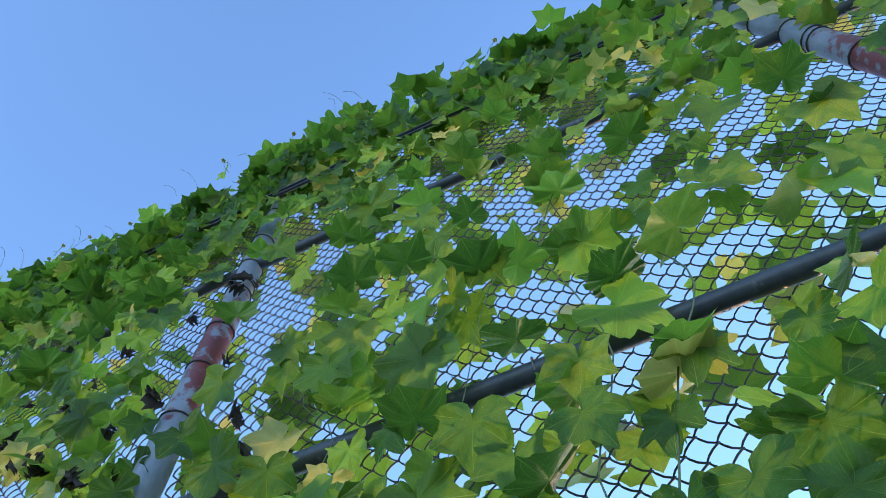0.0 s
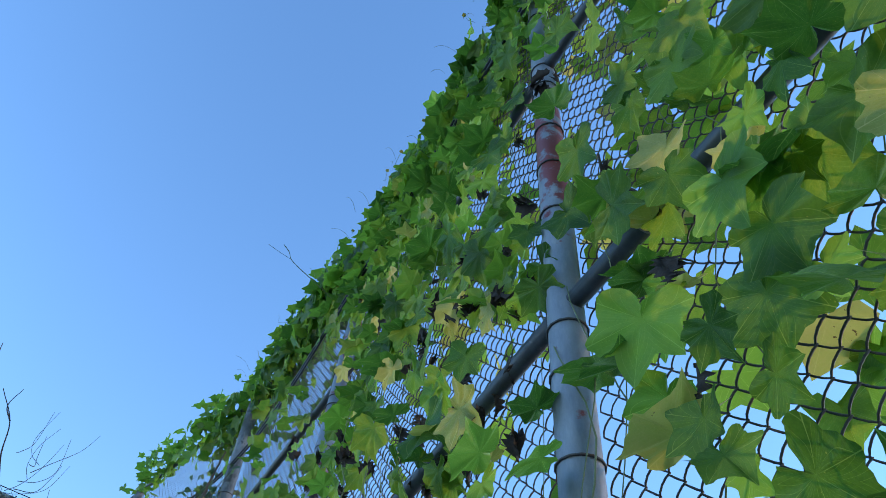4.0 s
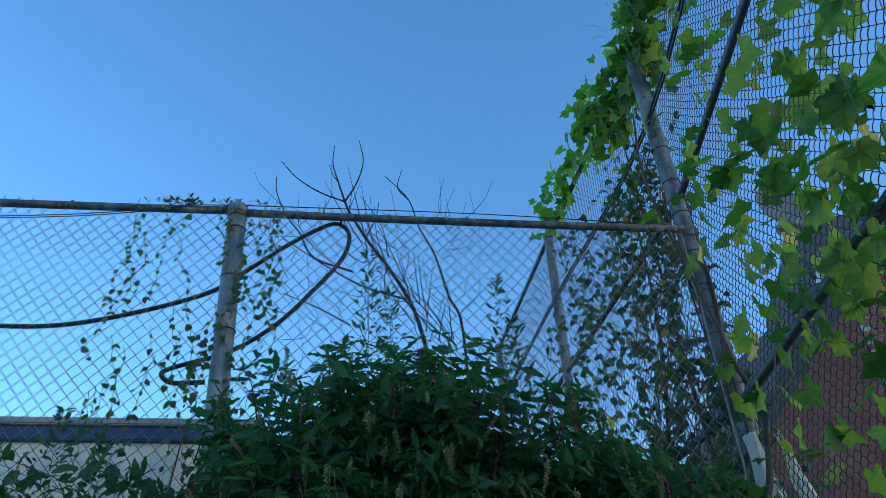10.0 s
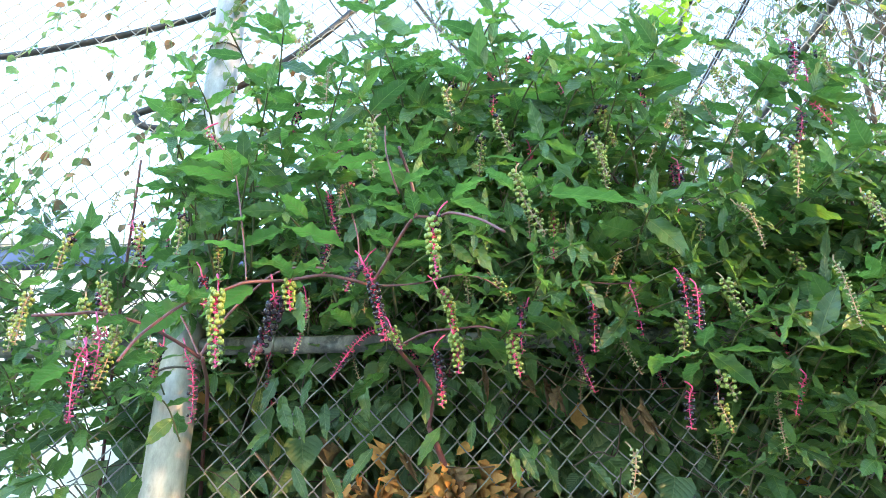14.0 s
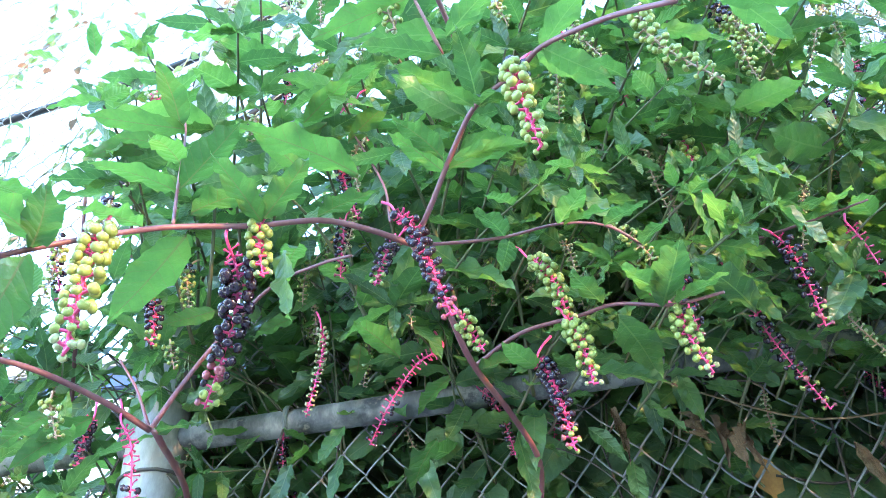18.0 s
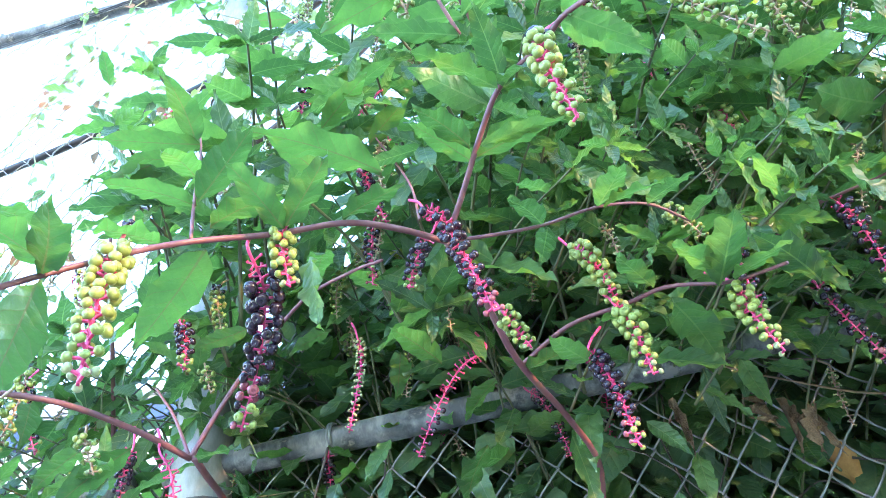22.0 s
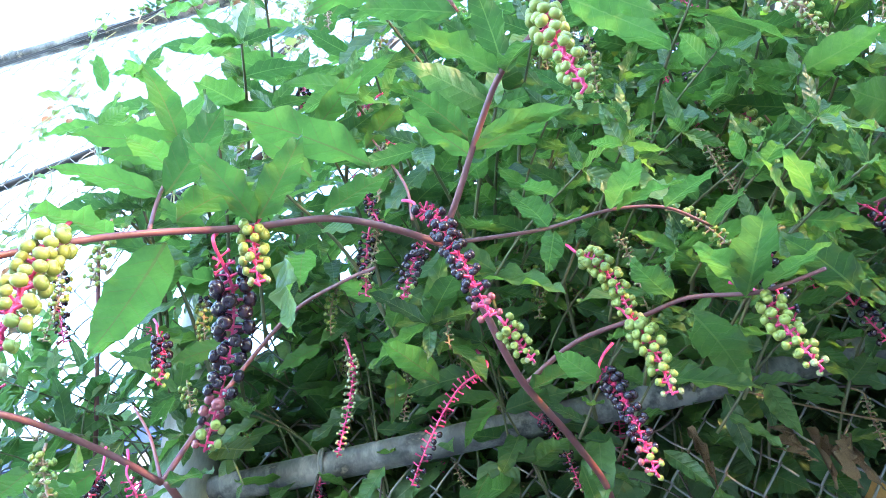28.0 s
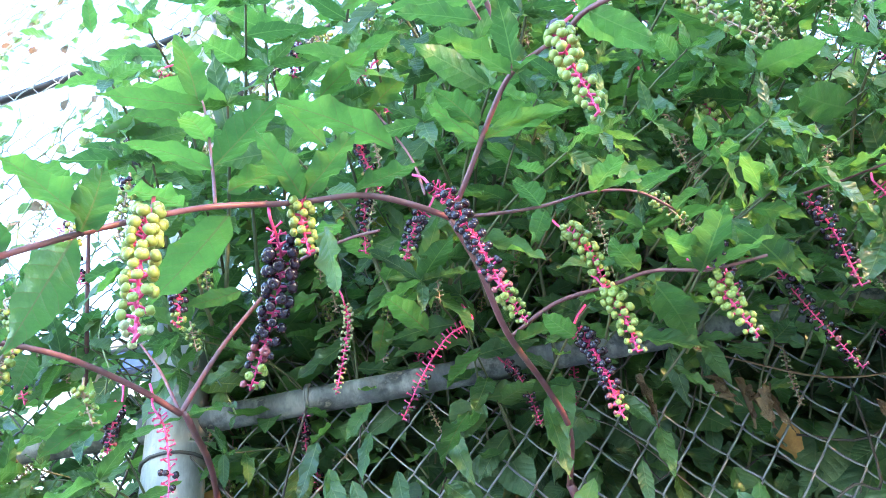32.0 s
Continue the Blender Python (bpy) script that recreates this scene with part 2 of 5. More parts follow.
M_GALV = pipe_material("galvanised_post", [(0.4, (0.22, 0.212, 0.20)), (0.5, (0.28, 0.27, 0.255)), (0.62, (0.36, 0.345, 0.325))], [(0.60, (0.20, 0.195, 0.185)), (0.68, (0.25, 0.17, 0.11))], 0.55, 0.25)
M_POST_OLD = pipe_material("old_grey_post", [(0.4, (0.11, 0.11, 0.112)), (0.5, (0.18, 0.18, 0.18)), (0.62, (0.27, 0.265, 0.26))], [(0.56, (0.07, 0.068, 0.065)), (0.66, (0.17, 0.11, 0.075))], 0.65, 0.1)
# dark stains and rust are wear; the pale tan patches are painted sunlight
M_PIPE = pipe_material("galvanised_rail", [(0.4, (0.075, 0.077, 0.077)), (0.5, (0.13, 0.13, 0.125)), (0.62, (0.25, 0.24, 0.22))], [(0.52, (0.045, 0.046, 0.047)), (0.60, (0.33, 0.27, 0.20)), (0.72, (0.20, 0.12, 0.07))], 0.7, 0.0)
M_POST_PAINT = pipe_material("weathered_post_paint", [(0.3, (0.13, 0.15, 0.18)), (0.6, (0.22, 0.25, 0.28)), (0.8, (0.34, 0.36, 0.38))], [(0.56, (0.20, 0.045, 0.04)), (0.66, (0.10, 0.05, 0.04))], 0.5, 0.2)
M_POST_RED = pipe_material("post_worn_to_red", [(0.3, (0.17, 0.19, 0.22)), (0.6, (0.27, 0.29, 0.32)), (0.8, (0.38, 0.39, 0.40))], [(0.62, (0.22, 0.05, 0.045)), (0.86, (0.11, 0.05, 0.04))], 0.5, 0.2, (3.2, 0.55, 0.24))
M_RAIL_DARK = pipe_material("dark_rail_coating", [(0.3, (0.035, 0.042, 0.05)), (0.7, (0.075, 0.085, 0.095))], [(0.63, (0.16, 0.16, 0.16))], 0.45, 0.1)
M_WIRE_DARK = pipe_material("dark_wire", [(0.3, (0.040, 0.034, 0.032)), (0.7, (0.08, 0.07, 0.066))], [(0.6, (0.14, 0.07, 0.04))], 0.6, 0.0)
M_WIRE_GALV = pipe_material("galvanised_wire", [(0.3, (0.14, 0.14, 0.138)), (0.7, (0.28, 0.277, 0.265))], [(0.6, (0.24, 0.15, 0.09))], 0.55, 0.25)
M_CABLE = plain("black_cable", [(0.3, (0.012, 0.012, 0.014)), (0.7, (0.03, 0.03, 0.034))], 30, 0.45)
M_BAG = leaf_material("plastic_bag", [(0.0, (0.75, 0.77, 0.80)), (1.0, (0.82, 0.83, 0.85))], (0.8, 0.8, 0.8), "pinnate", None, 0.4, 0.4, 1.0)
# the ground is out of view; its pale colour is added to bounce light
M_GROUND = plain("pale_bounce_ground", [(0.3, (0.24, 0.23, 0.21)), (0.55, (0.33, 0.32, 0.30)), (0.75, (0.40, 0.39, 0.36))], 1.4, 0.95, 0, 0.8, 0.02, 30)
M_STUCCO = plain("cream_stucco", [(0.3, (0.72, 0.64, 0.52)), (0.7, (0.85, 0.78, 0.67))], 1.2, 0.9, 0, 0.5, 0.004, 60)
M_NAVY = plain("navy_fascia", [(0.3, (0.03, 0.055, 0.13)), (0.7, (0.05, 0.085, 0.19))], 3, 0.5)
M_COPING = plain("grey_coping", [(0.3, (0.30, 0.29, 0.27)), (0.7, (0.46, 0.44, 0.41))], 4, 0.8)
M_BRICK = plain("red_brick", [(0.3, (0.16, 0.055, 0.04)), (0.5, (0.26, 0.09, 0.065)), (0.7, (0.34, 0.14, 0.10))], 3.5, 0.9, 0, 0.6, 0.004, 60, None, True)
M_MORTAR = plain("mortar", [(0.3, (0.34, 0.31, 0.28)), (0.7, (0.46, 0.43, 0.40))], 12, 0.95)
M_SLATE = plain("grey_slate", [(0.3, (0.06, 0.055, 0.052)), (0.7, (0.115, 0.105, 0.10))], 6, 0.8, 0, 0.5, 0.004, 60)
M_TRIM = plain("pale_trim", [(0.3, (0.48, 0.47, 0.45)), (0.7, (0.66, 0.65, 0.62))], 6, 0.7)
M_DISH = plain("dish_grey", [(0.3, (0.10, 0.10, 0.11)), (0.7, (0.17, 0.17, 0.18))], 10, 0.6)


# ---- mesh making ----
class Shape:
    """Collects vertices, faces and leaf coordinates for one mesh."""

    def __init__(self):
        self.v, self.f, self.uv, self.n = [], [], [], 0

    def add(self, v, f, uv=None):
        v = np.asarray(v, float)
        self.v.append(v)
        self.f.extend([tuple(i + self.n for i in q) for q in f])
        self.uv.append(np.zeros((len(v), 2)) if uv is None else np.asarray(uv))
        self.n += len(v)
        return self

    def mesh(self, name, material, smooth=True):
        me = bpy.data.meshes.new(name)
        v = np.concatenate(self.v) if self.v else np.zeros((0, 3))
        me.from_pydata(v.tolist(), [], self.f)
        uv = np.concatenate(self.uv) if self.uv else np.zeros((0, 2))
        layer = me.uv_layers.new(name="UVMap")
        idx = np.empty(len(me.loops), dtype=np.int32)
        me.loops.foreach_get("vertex_index", idx)
        layer.data.foreach_set("uv", uv[idx].ravel())
        me.materials.append(material)
        if smooth:
            me.polygons.foreach_set("use_smooth", [True] * len(me.polygons))
        me.update()
        return me


def tube(pts, radii, sides=6, caps=True):
    """A round bar along points; radii: one, or one a point."""
    pts = [Vector(p) for p in pts]
    r = [radii] * len(pts) if isinstance(radii, (int, float)) else radii
    way = (pts[1] - pts[0]).normalized()
    side = way.orthogonal().normalized()
    v, f = [], []
    for k, p in enumerate(pts):
        a, b = pts[max(k - 1, 0)], pts[min(k + 1, len(pts) - 1)]
        d = (b - a).normalized()
        side = (side - d * side.dot(d)).normalized()
        up = d.cross(side)
        for s in range(sides):
            g = 2 * math.pi * s / sides
            v.append(p + (side * math.cos(g) + up * math.sin(g)) * r[k])
    for k in range(len(pts) - 1):
        for s in range(sides):
            a, b = k * sides + s, k * sides + (s + 1) % sides
            f.append((a, b, b + sides, a + sides))
    if caps:
        f.append(tuple(range(sides))[::-1])
        f.append(tuple(range((len(pts) - 1) * sides, len(pts) * sides)))
    return v, f


def smooth_line(pts, steps=5):
    """A flowing line through the points."""
    p = [Vector(q) for q in pts]
    p = [p[0] * 2 - p[1]] + p + [p[-1] * 2 - p[-2]]
    out = []
    for i in range(1, len(p) - 2):
        for k in range(steps):
            t = k / steps
            a, b, c, d = p[i - 1], p[i], p[i + 1], p[i + 2]
            out.append(0.5 * (2 * b + (c - a) * t + (2 * a - 5 * b + 4 * c - d) * t * t + (3 * b - a - 3 * c + d) * t ** 3))
    return out + [p[-2]]


def boxed(lo, hi, bevel=0.0):
    bm = bmesh.new()
    bmesh.ops.create_cube(bm, size=1)
    for q in bm.verts:
        q.co = Vector([lo[k] if q.co[k] < 0 else hi[k] for k in range(3)])
    if bevel:
        bmesh.ops.bevel(bm, geom=bm.edges[:], offset=bevel, segments=2, affect="EDGES")
    v = [q.co.copy() for q in bm.verts]
    bm.verts.index_update()
    f = [tuple(q.index for q in x.verts) for x in bm.faces]
    bm.free()
    return v, f


def adopt(ob, parent):
    """Hangs ob, whose mesh stands in world coordinates, under parent."""
    ob.parent = parent
    if parent.parent is None:
        ob.matrix_parent_inverse = Matrix.Translation(-Vector(parent.location))
    return ob


def part(name, shape, material, parent, label="", smooth=True, kind=""):
    me = shape if isinstance(shape, bpy.types.Mesh) else shape.mesh(name, material, smooth)
    return tagged(adopt(new(name, me), parent), label, kind=kind)


def thing(name, label, category, at=(0, 0, 0), group="", kind=""):
    ob = new(name)
    ob.location = at
    ob.empty_display_size = 0.1
    return tagged(ob, label, category, group, kind)


def only(name, shape, material, label, category, group="", kind="", smooth=True):
    return tagged(new(name, shape.mesh(name, material, smooth)), label, category, group, kind)


rnd = random.Random(7)


def aim(base, tip_way, normal, size, roll=0.0):
    """A pose whose y runs along tip_way and whose z is near normal."""
    y = Vector(tip_way).normalized()
    z = Vector(normal)
    z = (z - y * z.dot(y))
    z = z.normalized() if z.length > 1e-4 else y.orthogonal().normalized()
    x = y.cross(z)
    m = Matrix((x, y, z)).transposed().to_4x4()
    return Matrix.Translation(base) @ m @ Matrix.Rotation(roll, 4, "Y") @ Matrix.Diagonal((size, size, size, 1))


def leaf_shape(kind, seed, low=False):
    """One leaf, 1 long, its stalk's end at the origin, its tip along +y: outline in rings round the rib, cupped and wavy."""
    q = random.Random(seed)
    droop, cup, wave = q.uniform(0.06, 0.30), q.uniform(-0.10, 0.30), q.uniform(0.022, 0.05)
    twist = q.uniform(-0.25, 0.25)
    bend = q.uniform(-0.10, 0.10)
    if kind == "lance":
        droop, cup, wave = q.uniform(0.04, 0.22), q.uniform(0.03, 0.30), q.uniform(0.02, 0.05)
    if kind == "curl":
        droop, cup, wave, twist = q.uniform(-0.3, 0.5), q.uniform(1.2, 2.6), q.uniform(0.10, 0.2), q.uniform(-3.5, 3.5)
    v, f, uv = [], [], []
    if kind == "palmate":
        # lobes at set angles from the tip, out from the stalk's end
        lobes = [(0, 1.04), (0.14, 0.87), (0.49, 0.68), (0.77, 0.81), (0.95, 0.93), (1.12, 0.80), (1.46, 0.64), (1.76, 0.71), (1.93, 0.80), (2.11, 0.69), (2.50, 0.58), (2.85, 0.41), (3.08, 0.10)]
        if low:
            lobes = [c for k, c in enumerate(lobes) if k not in (1, 3, 5, 7, 9, 11)]
        lobes = [(a + q.uniform(-0.05, 0.05) * (a > 0), r * q.uniform(0.90, 1.08)) for a, r in lobes]
        outline = [(a, r) for a, r in lobes] + [(-a, r * q.uniform(0.92, 1.08)) for a, r in lobes[:0:-1]]
        full = []
        for (a, r), (a2, r2) in zip(outline, outline[1:] + [(outline[0][0] + 0.0, outline[0][1])]):
            full.append((a, r))
            if a >= 0 and a2 >= 0 or a < 0 and a2 <= 0:
                for g in () if low else (0.5,):
                    full.append((a + (a2 - a) * g, (r + (r2 - r) * g) * q.uniform(0.95, 1.04)))
        n = len(full)
        v.append((0, 0, 0))
        uv.append((0.5, 0.02))
        for ring in (0.5, 1.0):
            for a, r in full:
                x, y = math.sin(a) * r * ring, math.cos(a) * r * ring
                z = cup * (x * x) * 1.6 - droop * max(y, 0) ** 2 * 0.8 + wave * (1.8 * math.sin(a * 5 + seed) + 1.1 * math.sin(a * 11 + seed * 3)) * ring + twist * x * y * 0.5 + 0.05 * abs(math.sin(a * 3.6)) * ring
                v.append((x, y, z))
                uv.append((0.5 + x * 0.5, 0.02 + y * 0.5))
        for k in range(n):
            f.append((0, 1 + (k + 1) % n, 1 + k))
            f.append((1 + k, 1 + (k + 1) % n, 1 + n + (k + 1) % n, 1 + n + k))
    else:
        wide = {"lance": 0.232, "oval": 0.32, "heart": 0.40, "curl": 0.16}[kind] * q.uniform(0.88, 1.14)
        steps = (8 if low else 16) if kind in ("lance", "curl") else (5 if low else 8)
        across = (-1, 0, 1) if low else (-1, -0.5, 0, 0.5, 1)
        nc = len(across)
        for k in range(steps + 1):
            s = k / steps
            if kind == "heart":
                w = wide * (math.sin(math.pi * min(s * 1.02 + 0.16, 1) ** 0.75)) * (1.0 if s < 0.97 else 0.2)
            elif kind == "oval":
                w = wide * math.sin(math.pi * (0.02 + 0.98 * s) ** 0.85) ** 0.8 if 0 < s < 1 else 0.004
            else:
                w = wide * 1.95 * s ** 0.60 * (1 - s) ** 0.93 * (1 - 0.30 * max(0.0, (s - 0.72) / 0.28)) if 0 < s < 1 else 0.004
            for c in across:
                x = w * c
                edge = wave * (math.sin(s * (17 + seed % 6) + c * 1.5 + seed) + 0.5 * math.sin(s * 33 + c * 2.5 + seed * 2)) * abs(c) ** 2
                z = cup * abs(x) * 1.3 - droop * s * s + edge + twist * x * s
                v.append((x * (1 + (0.045 * math.sin(s * 37 + c * 9 + seed) if kind == "lance" else 0)) + bend * s * s, s + (0.03 * abs(c) if k else 0), z))
                uv.append((0.5 + x * 0.9, s))
        for k in range(steps):
            for j in range(nc - 1):
                a = k * nc + j
                f.append((a, a + 1, a + nc + 1, a + nc))
    return np.array(v), f, np.array(uv)


LEAF = {k: [leaf_shape(k, 11 * i + j) for i in range(7)] for j, k in enumerate(("palmate", "lance", "oval", "heart", "curl"))}
LEAF_LOW = {k: [leaf_shape(k, 11 * i + j, True) for i in range(7)] for j, k in enumerate(("palmate", "lance", "oval", "heart", "curl"))}
MESH_CACHE = {}


def leaf_mesh(kind, i, material):
    key = (kind, i, material.name)
    if key not in MESH_CACHE:
        MESH_CACHE[key] = Shape().add(*LEAF[kind][i]).mesh("leaf", material)
    return MESH_CACHE[key]


class Foliage:
    """Leaves of one plant: the first so many are objects of their own, the rest one mesh for each material."""

    def __init__(self, parent, single=280):
        self.parent, self.single, self.count, self.rest = parent, single, 0, {}

    def leaf(self, kind, m, material, own=True, i=None, low=False):
        i = rnd.randrange(7) if i is None else i
        if own and self.count < self.single:
            self.count += 1
            ob = new("leaf", leaf_mesh(kind, i, material))
            adopt(ob, self.parent).matrix_basis = m
            return
        v, f, uv = (LEAF_LOW if low else LEAF)[kind][i]
        a = np.array(m)
        self.rest.setdefault(material.name, (material, Shape()))[1].add(v @ a[:3, :3].T + a[:3, 3], f, uv)

    def done(self, name="leaf_mass"):
        for material, shape in self.rest.values():
            part(name, shape, material, self.parent, kind="stuff")


# ---- ground ----
g = Shape()
N = 48
gv, gf = [(0, 0, 0)], []
for ring in (3, 8, 20, 60, 200, 900, 3000):
    for k in range(N):
        a = 2 * math.pi * k / N
        gv.append((ring * math.cos(a), ring * math.sin(a), 0))
for k in range(N):
    gf.append((0, 1 + k, 1 + (k + 1) % N))
for r in range(6):
    for k in range(N):
        a, b = 1 + r * N + k, 1 + r * N + (k + 1) % N
        gf.append((a, a + N, b + N, b))
only("ground", g.add(gv, gf), M_GROUND, "unseen ground, set pale to bounce light upward", "ground", kind="structure", smooth=False)


# ---- fences ----
def wire_line(height, pitch, tall, hook, fine=True):
    """The bends of one zigzag wire of chain link: hooked where it meets its neighbours."""
    pts, z, k = [], 0.0, 0
    half = pitch / 2
    while z < height:
        s = 1 if k % 2 else -1
        if fine:
            pts.append((s * (half - hook), 0.0042 * -s, z - 0.0012 - hook * 1.1))
        pts.append((s * (half + 0.0015), 0.0, z))
        if fine:
            pts.append((s * (half - hook), 0.0042 * s, z + 0.0012 + hook * 1.1))
            pts.append((0, 0.0062 * s, z + tall * 0.24))
        z += tall / 2
        k += 1
    return pts


WIRES = {}


def fabric(parent, a, b, z0, z1, thick, material, back, pitch, tall, single=True):
    """Chain link between two posts, a and b (x, y), one object a wire, or all in one mesh. back: metres behind the posts' line."""
    a, b = Vector((*a, 0)), Vector((*b, 0))
    d = b - a
    way = d.normalized()
    off = Vector((way.y, -way.x, 0)) * back
    turn = math.atan2(d.y, d.x)
    key = (round(z1 - z0, 1), pitch, material.name, single)
    if key not in WIRES:
        shape = tube(wire_line(z1 - z0, pitch, tall, 0.0048, single), thick, 4)
        WIRES[key] = Shape().add(*shape).mesh("wire", material), np.array(shape[0]), shape[1]
    joined = Shape()
    n = int(d.length / pitch)
    for k in range(n):
        s = (k + 0.5) * pitch
        sag = 0.010 * math.sin(s * 2.1 + turn * 5) + 0.005 * math.sin(s * 7.3)
        p = a + way * s + off * (1 + sag * 6)
        m = Matrix.Translation((p.x, p.y, z0 - (tall / 2 if k % 2 else 0) + 0.010 * math.sin(s * 3.3) + 0.006 * math.sin(s * 9.1 + turn))) @ Matrix.Rotation(turn, 4, "Z")
        if single:
            adopt(new("wire", WIRES[key][0]), parent).matrix_basis = m
        else:
            q = np.array(m)
            joined.add(WIRES[key][1] @ q[:3, :3].T + q[:3, 3], WIRES[key][2])
    if not single:
        part("wire_mesh", joined, material, parent, kind="stuff")


def ring(p, way, radius, thick=0.0028, turns=1.0, sides=5):
    """A wire tie round a bar at p, whose bar runs along way."""
    way = Vector(way).normalized()
    x = way.orthogonal().normalized()
    y = way.cross(x)
    n = int(14 * turns)
    pts = [Vector(p) + (x * math.cos(2 * math.pi * k / 14) + y * math.sin(2 * math.pi * k / 14)) * (radius + thick) + way * (0.004 * k / 14) for k in range(n + 1)]
    return tube(pts, thick, sides)


def post(parent, x, y, top, radius, material, ties, cap=True, label="", lean=0.0):
    """A pipe post; lean: metres by which it slants along x for each metre below its top."""
    s = Shape().add(*tube([(x + lean * (top + 0.3), y, -0.3), (x + lean * top * 0.5, y, top * 0.5), (x, y, top - 0.03)], radius, 20))
    p = part("post", s, material, parent, label)
    if cap:
        c = Shape().add(*tube([(x, y, top - 0.05), (x, y, top - 0.005), (x, y, top + 0.006), (x, y, top + 0.016), (x, y, top + 0.018), (x, y, top + 0.05)],
                              [radius + 0.006, radius + 0.006, radius * 0.92, radius * 0.45, 0.008, 0.007], 20))
        part("cap", c, material, p)
    for z in ties:
        t = Shape().add(*ring((x + lean * (top - z), y, z), (0.03 * math.sin(z * 9) - lean, 0.05 * math.cos(z * 7), 1), radius))
        part("tie", t, M_WIRE_DARK, p)
    return p


def rail(parent, p, q, radius, material, ties, label="", sides=14, cover=M_WIRE_GALV):
    p, q = Vector(p), Vector(q)
    mid = [p.lerp(q, k / 6) + Vector((0, 0, -0.006 * math.sin(math.pi * k / 6))) for k in range(7)]
    r = part("rail", Shape().add(*tube(mid, radius, sides)), material, parent, label)
    way = (q - p).normalized()
    for k in range(ties):
        c = p.lerp(q, (k + 0.5 + rnd.uniform(-0.15, 0.15)) / ties)
        part("tie", Shape().add(*ring(c, way + Vector((0.05, 0.04, rnd.uniform(-0.1, 0.1))), radius, 0.0026, 1.3)), cover, r)
    return r


# the fence across, galvanised, in two tiers with the corner post at its end
FY = 4.85
front = thing("chain_link_fence", "tall weathered galvanised chain-link fence with bare pipe rails", "fence", (0.02, FY, 0), kind="structure")
FRONT_POSTS = [-0.004, -2.42, -4.9]
for k, px in enumerate(FRONT_POSTS):
    post(front, px, FY, 3.575, 0.046, M_GALV, (0.9, 1.51, 1.82, 2.35, 2.84, 3.135, 3.42, 3.50), True, "grey galvanised post with rust stains", 0.052 if k == 0 else 0.0)
ends = [2.43] + FRONT_POSTS
for a, b in zip(ends, ends[1:]):
    rail(front, (a - 0.03, FY, 3.55), (b, FY, 3.55 - 0.012 * (b < 0)), 0.021, M_PIPE, 5)
    rail(front, (a - 0.03, FY + 0.0, 1.96 if a > 1 else 1.89), (b + 0.03, FY, 1.89), 0.021, M_PIPE, 4, "scuffed galvanised middle rail with painted sun patches")
fabric(front, (2.45 - 0.0345 * 128, FY), (2.45, FY), 0.04, 3.615, 0.0018, M_WIRE_GALV, -0.032, 0.0345, 0.078)
fabric(front, (-4.9, FY), (2.45 - 0.0345 * 128, FY), 0.04, 3.58, 0.0018, M_WIRE_GALV, -0.032, 0.0345, 0.078, False)

# the long fence along the way, dark-coated, overgrown
LINE = [(0.74, -3.07), (1.19, -1.06), (1.655, 0.955), (2.085, 2.82), (2.455, 4.90), (2.37, 7.20), (2.28, 9.5)]
LOW = [2.54, 2.54, 2.54, 2.51, 2.53, 2.54, 2.54]
MID = [3.80, 3.80, 3.80, 3.77, 3.80, 3.80, 3.80]
TOP = [4.98, 4.98, 4.98, 5.04, 5.16, 5.20, 5.20]
side = thing("overgrown_fence", "tall dark-coated chain-link fence overgrown with climbing vine", "fence", (1.655, 0.955, 0), kind="structure")
for k, (px, py) in enumerate(LINE):
    z = 0.7
    ties = [1.5, 2.13, 2.335, 2.468, 2.89, 3.12, 3.34, 3.585, 3.64, 3.79, 4.02, 4.3, 4.6]
    if k == 4:
        ties = [1.2, 1.4, 1.6, 1.75, 2.05, 2.2, 2.3, 2.45, 2.63, 2.75, 2.9, 3.05, 3.19, 3.3, 3.42, 3.52, 3.7, 3.78, 3.94, 4.2]
    post(side, px - 0.055 * (k == 4), py, TOP[k] + 0.04, 0.042 if k != 4 else 0.048, (M_POST_RED if k in (1, 2) else M_POST_PAINT) if k < 4 else M_POST_OLD, [q + rnd.uniform(-0.02, 0.02) * (k not in (2, 3)) for q in ties], k > 3,
         "blue-grey painted post with worn red undercoat" if k < 4 else "weathered grey post wound with wire", 0.026 if k == 4 else 0.0)
for k in range(len(LINE) - 1):
    (ax, ay), (bx, by) = LINE[k], LINE[k + 1]
    for zs, r in ((LOW, 0.023), (MID, 0.021), (TOP, 0.021)):
        rail(side, (ax, ay, zs[k]), (bx, by, zs[k + 1]), r, M_RAIL_DARK, 3, cover=M_WIRE_DARK if zs is MID else M_WIRE_GALV)
    fabric(side, LINE[k], LINE[k + 1], 0.04, (TOP[k] + TOP[k + 1]) / 2 + 0.06, 0.0020, M_WIRE_DARK, 0.045, 0.028, 0.059, k in (1, 2, 3))
# the stretcher bar laced beside the corner post
part("stretcher_bar", Shape().add(*tube([(2.395, 4.87, 0.2), (2.39, 4.87, 2.0), (2.395, 4.87, 3.55)], 0.007, 6)), M_GALV, front)

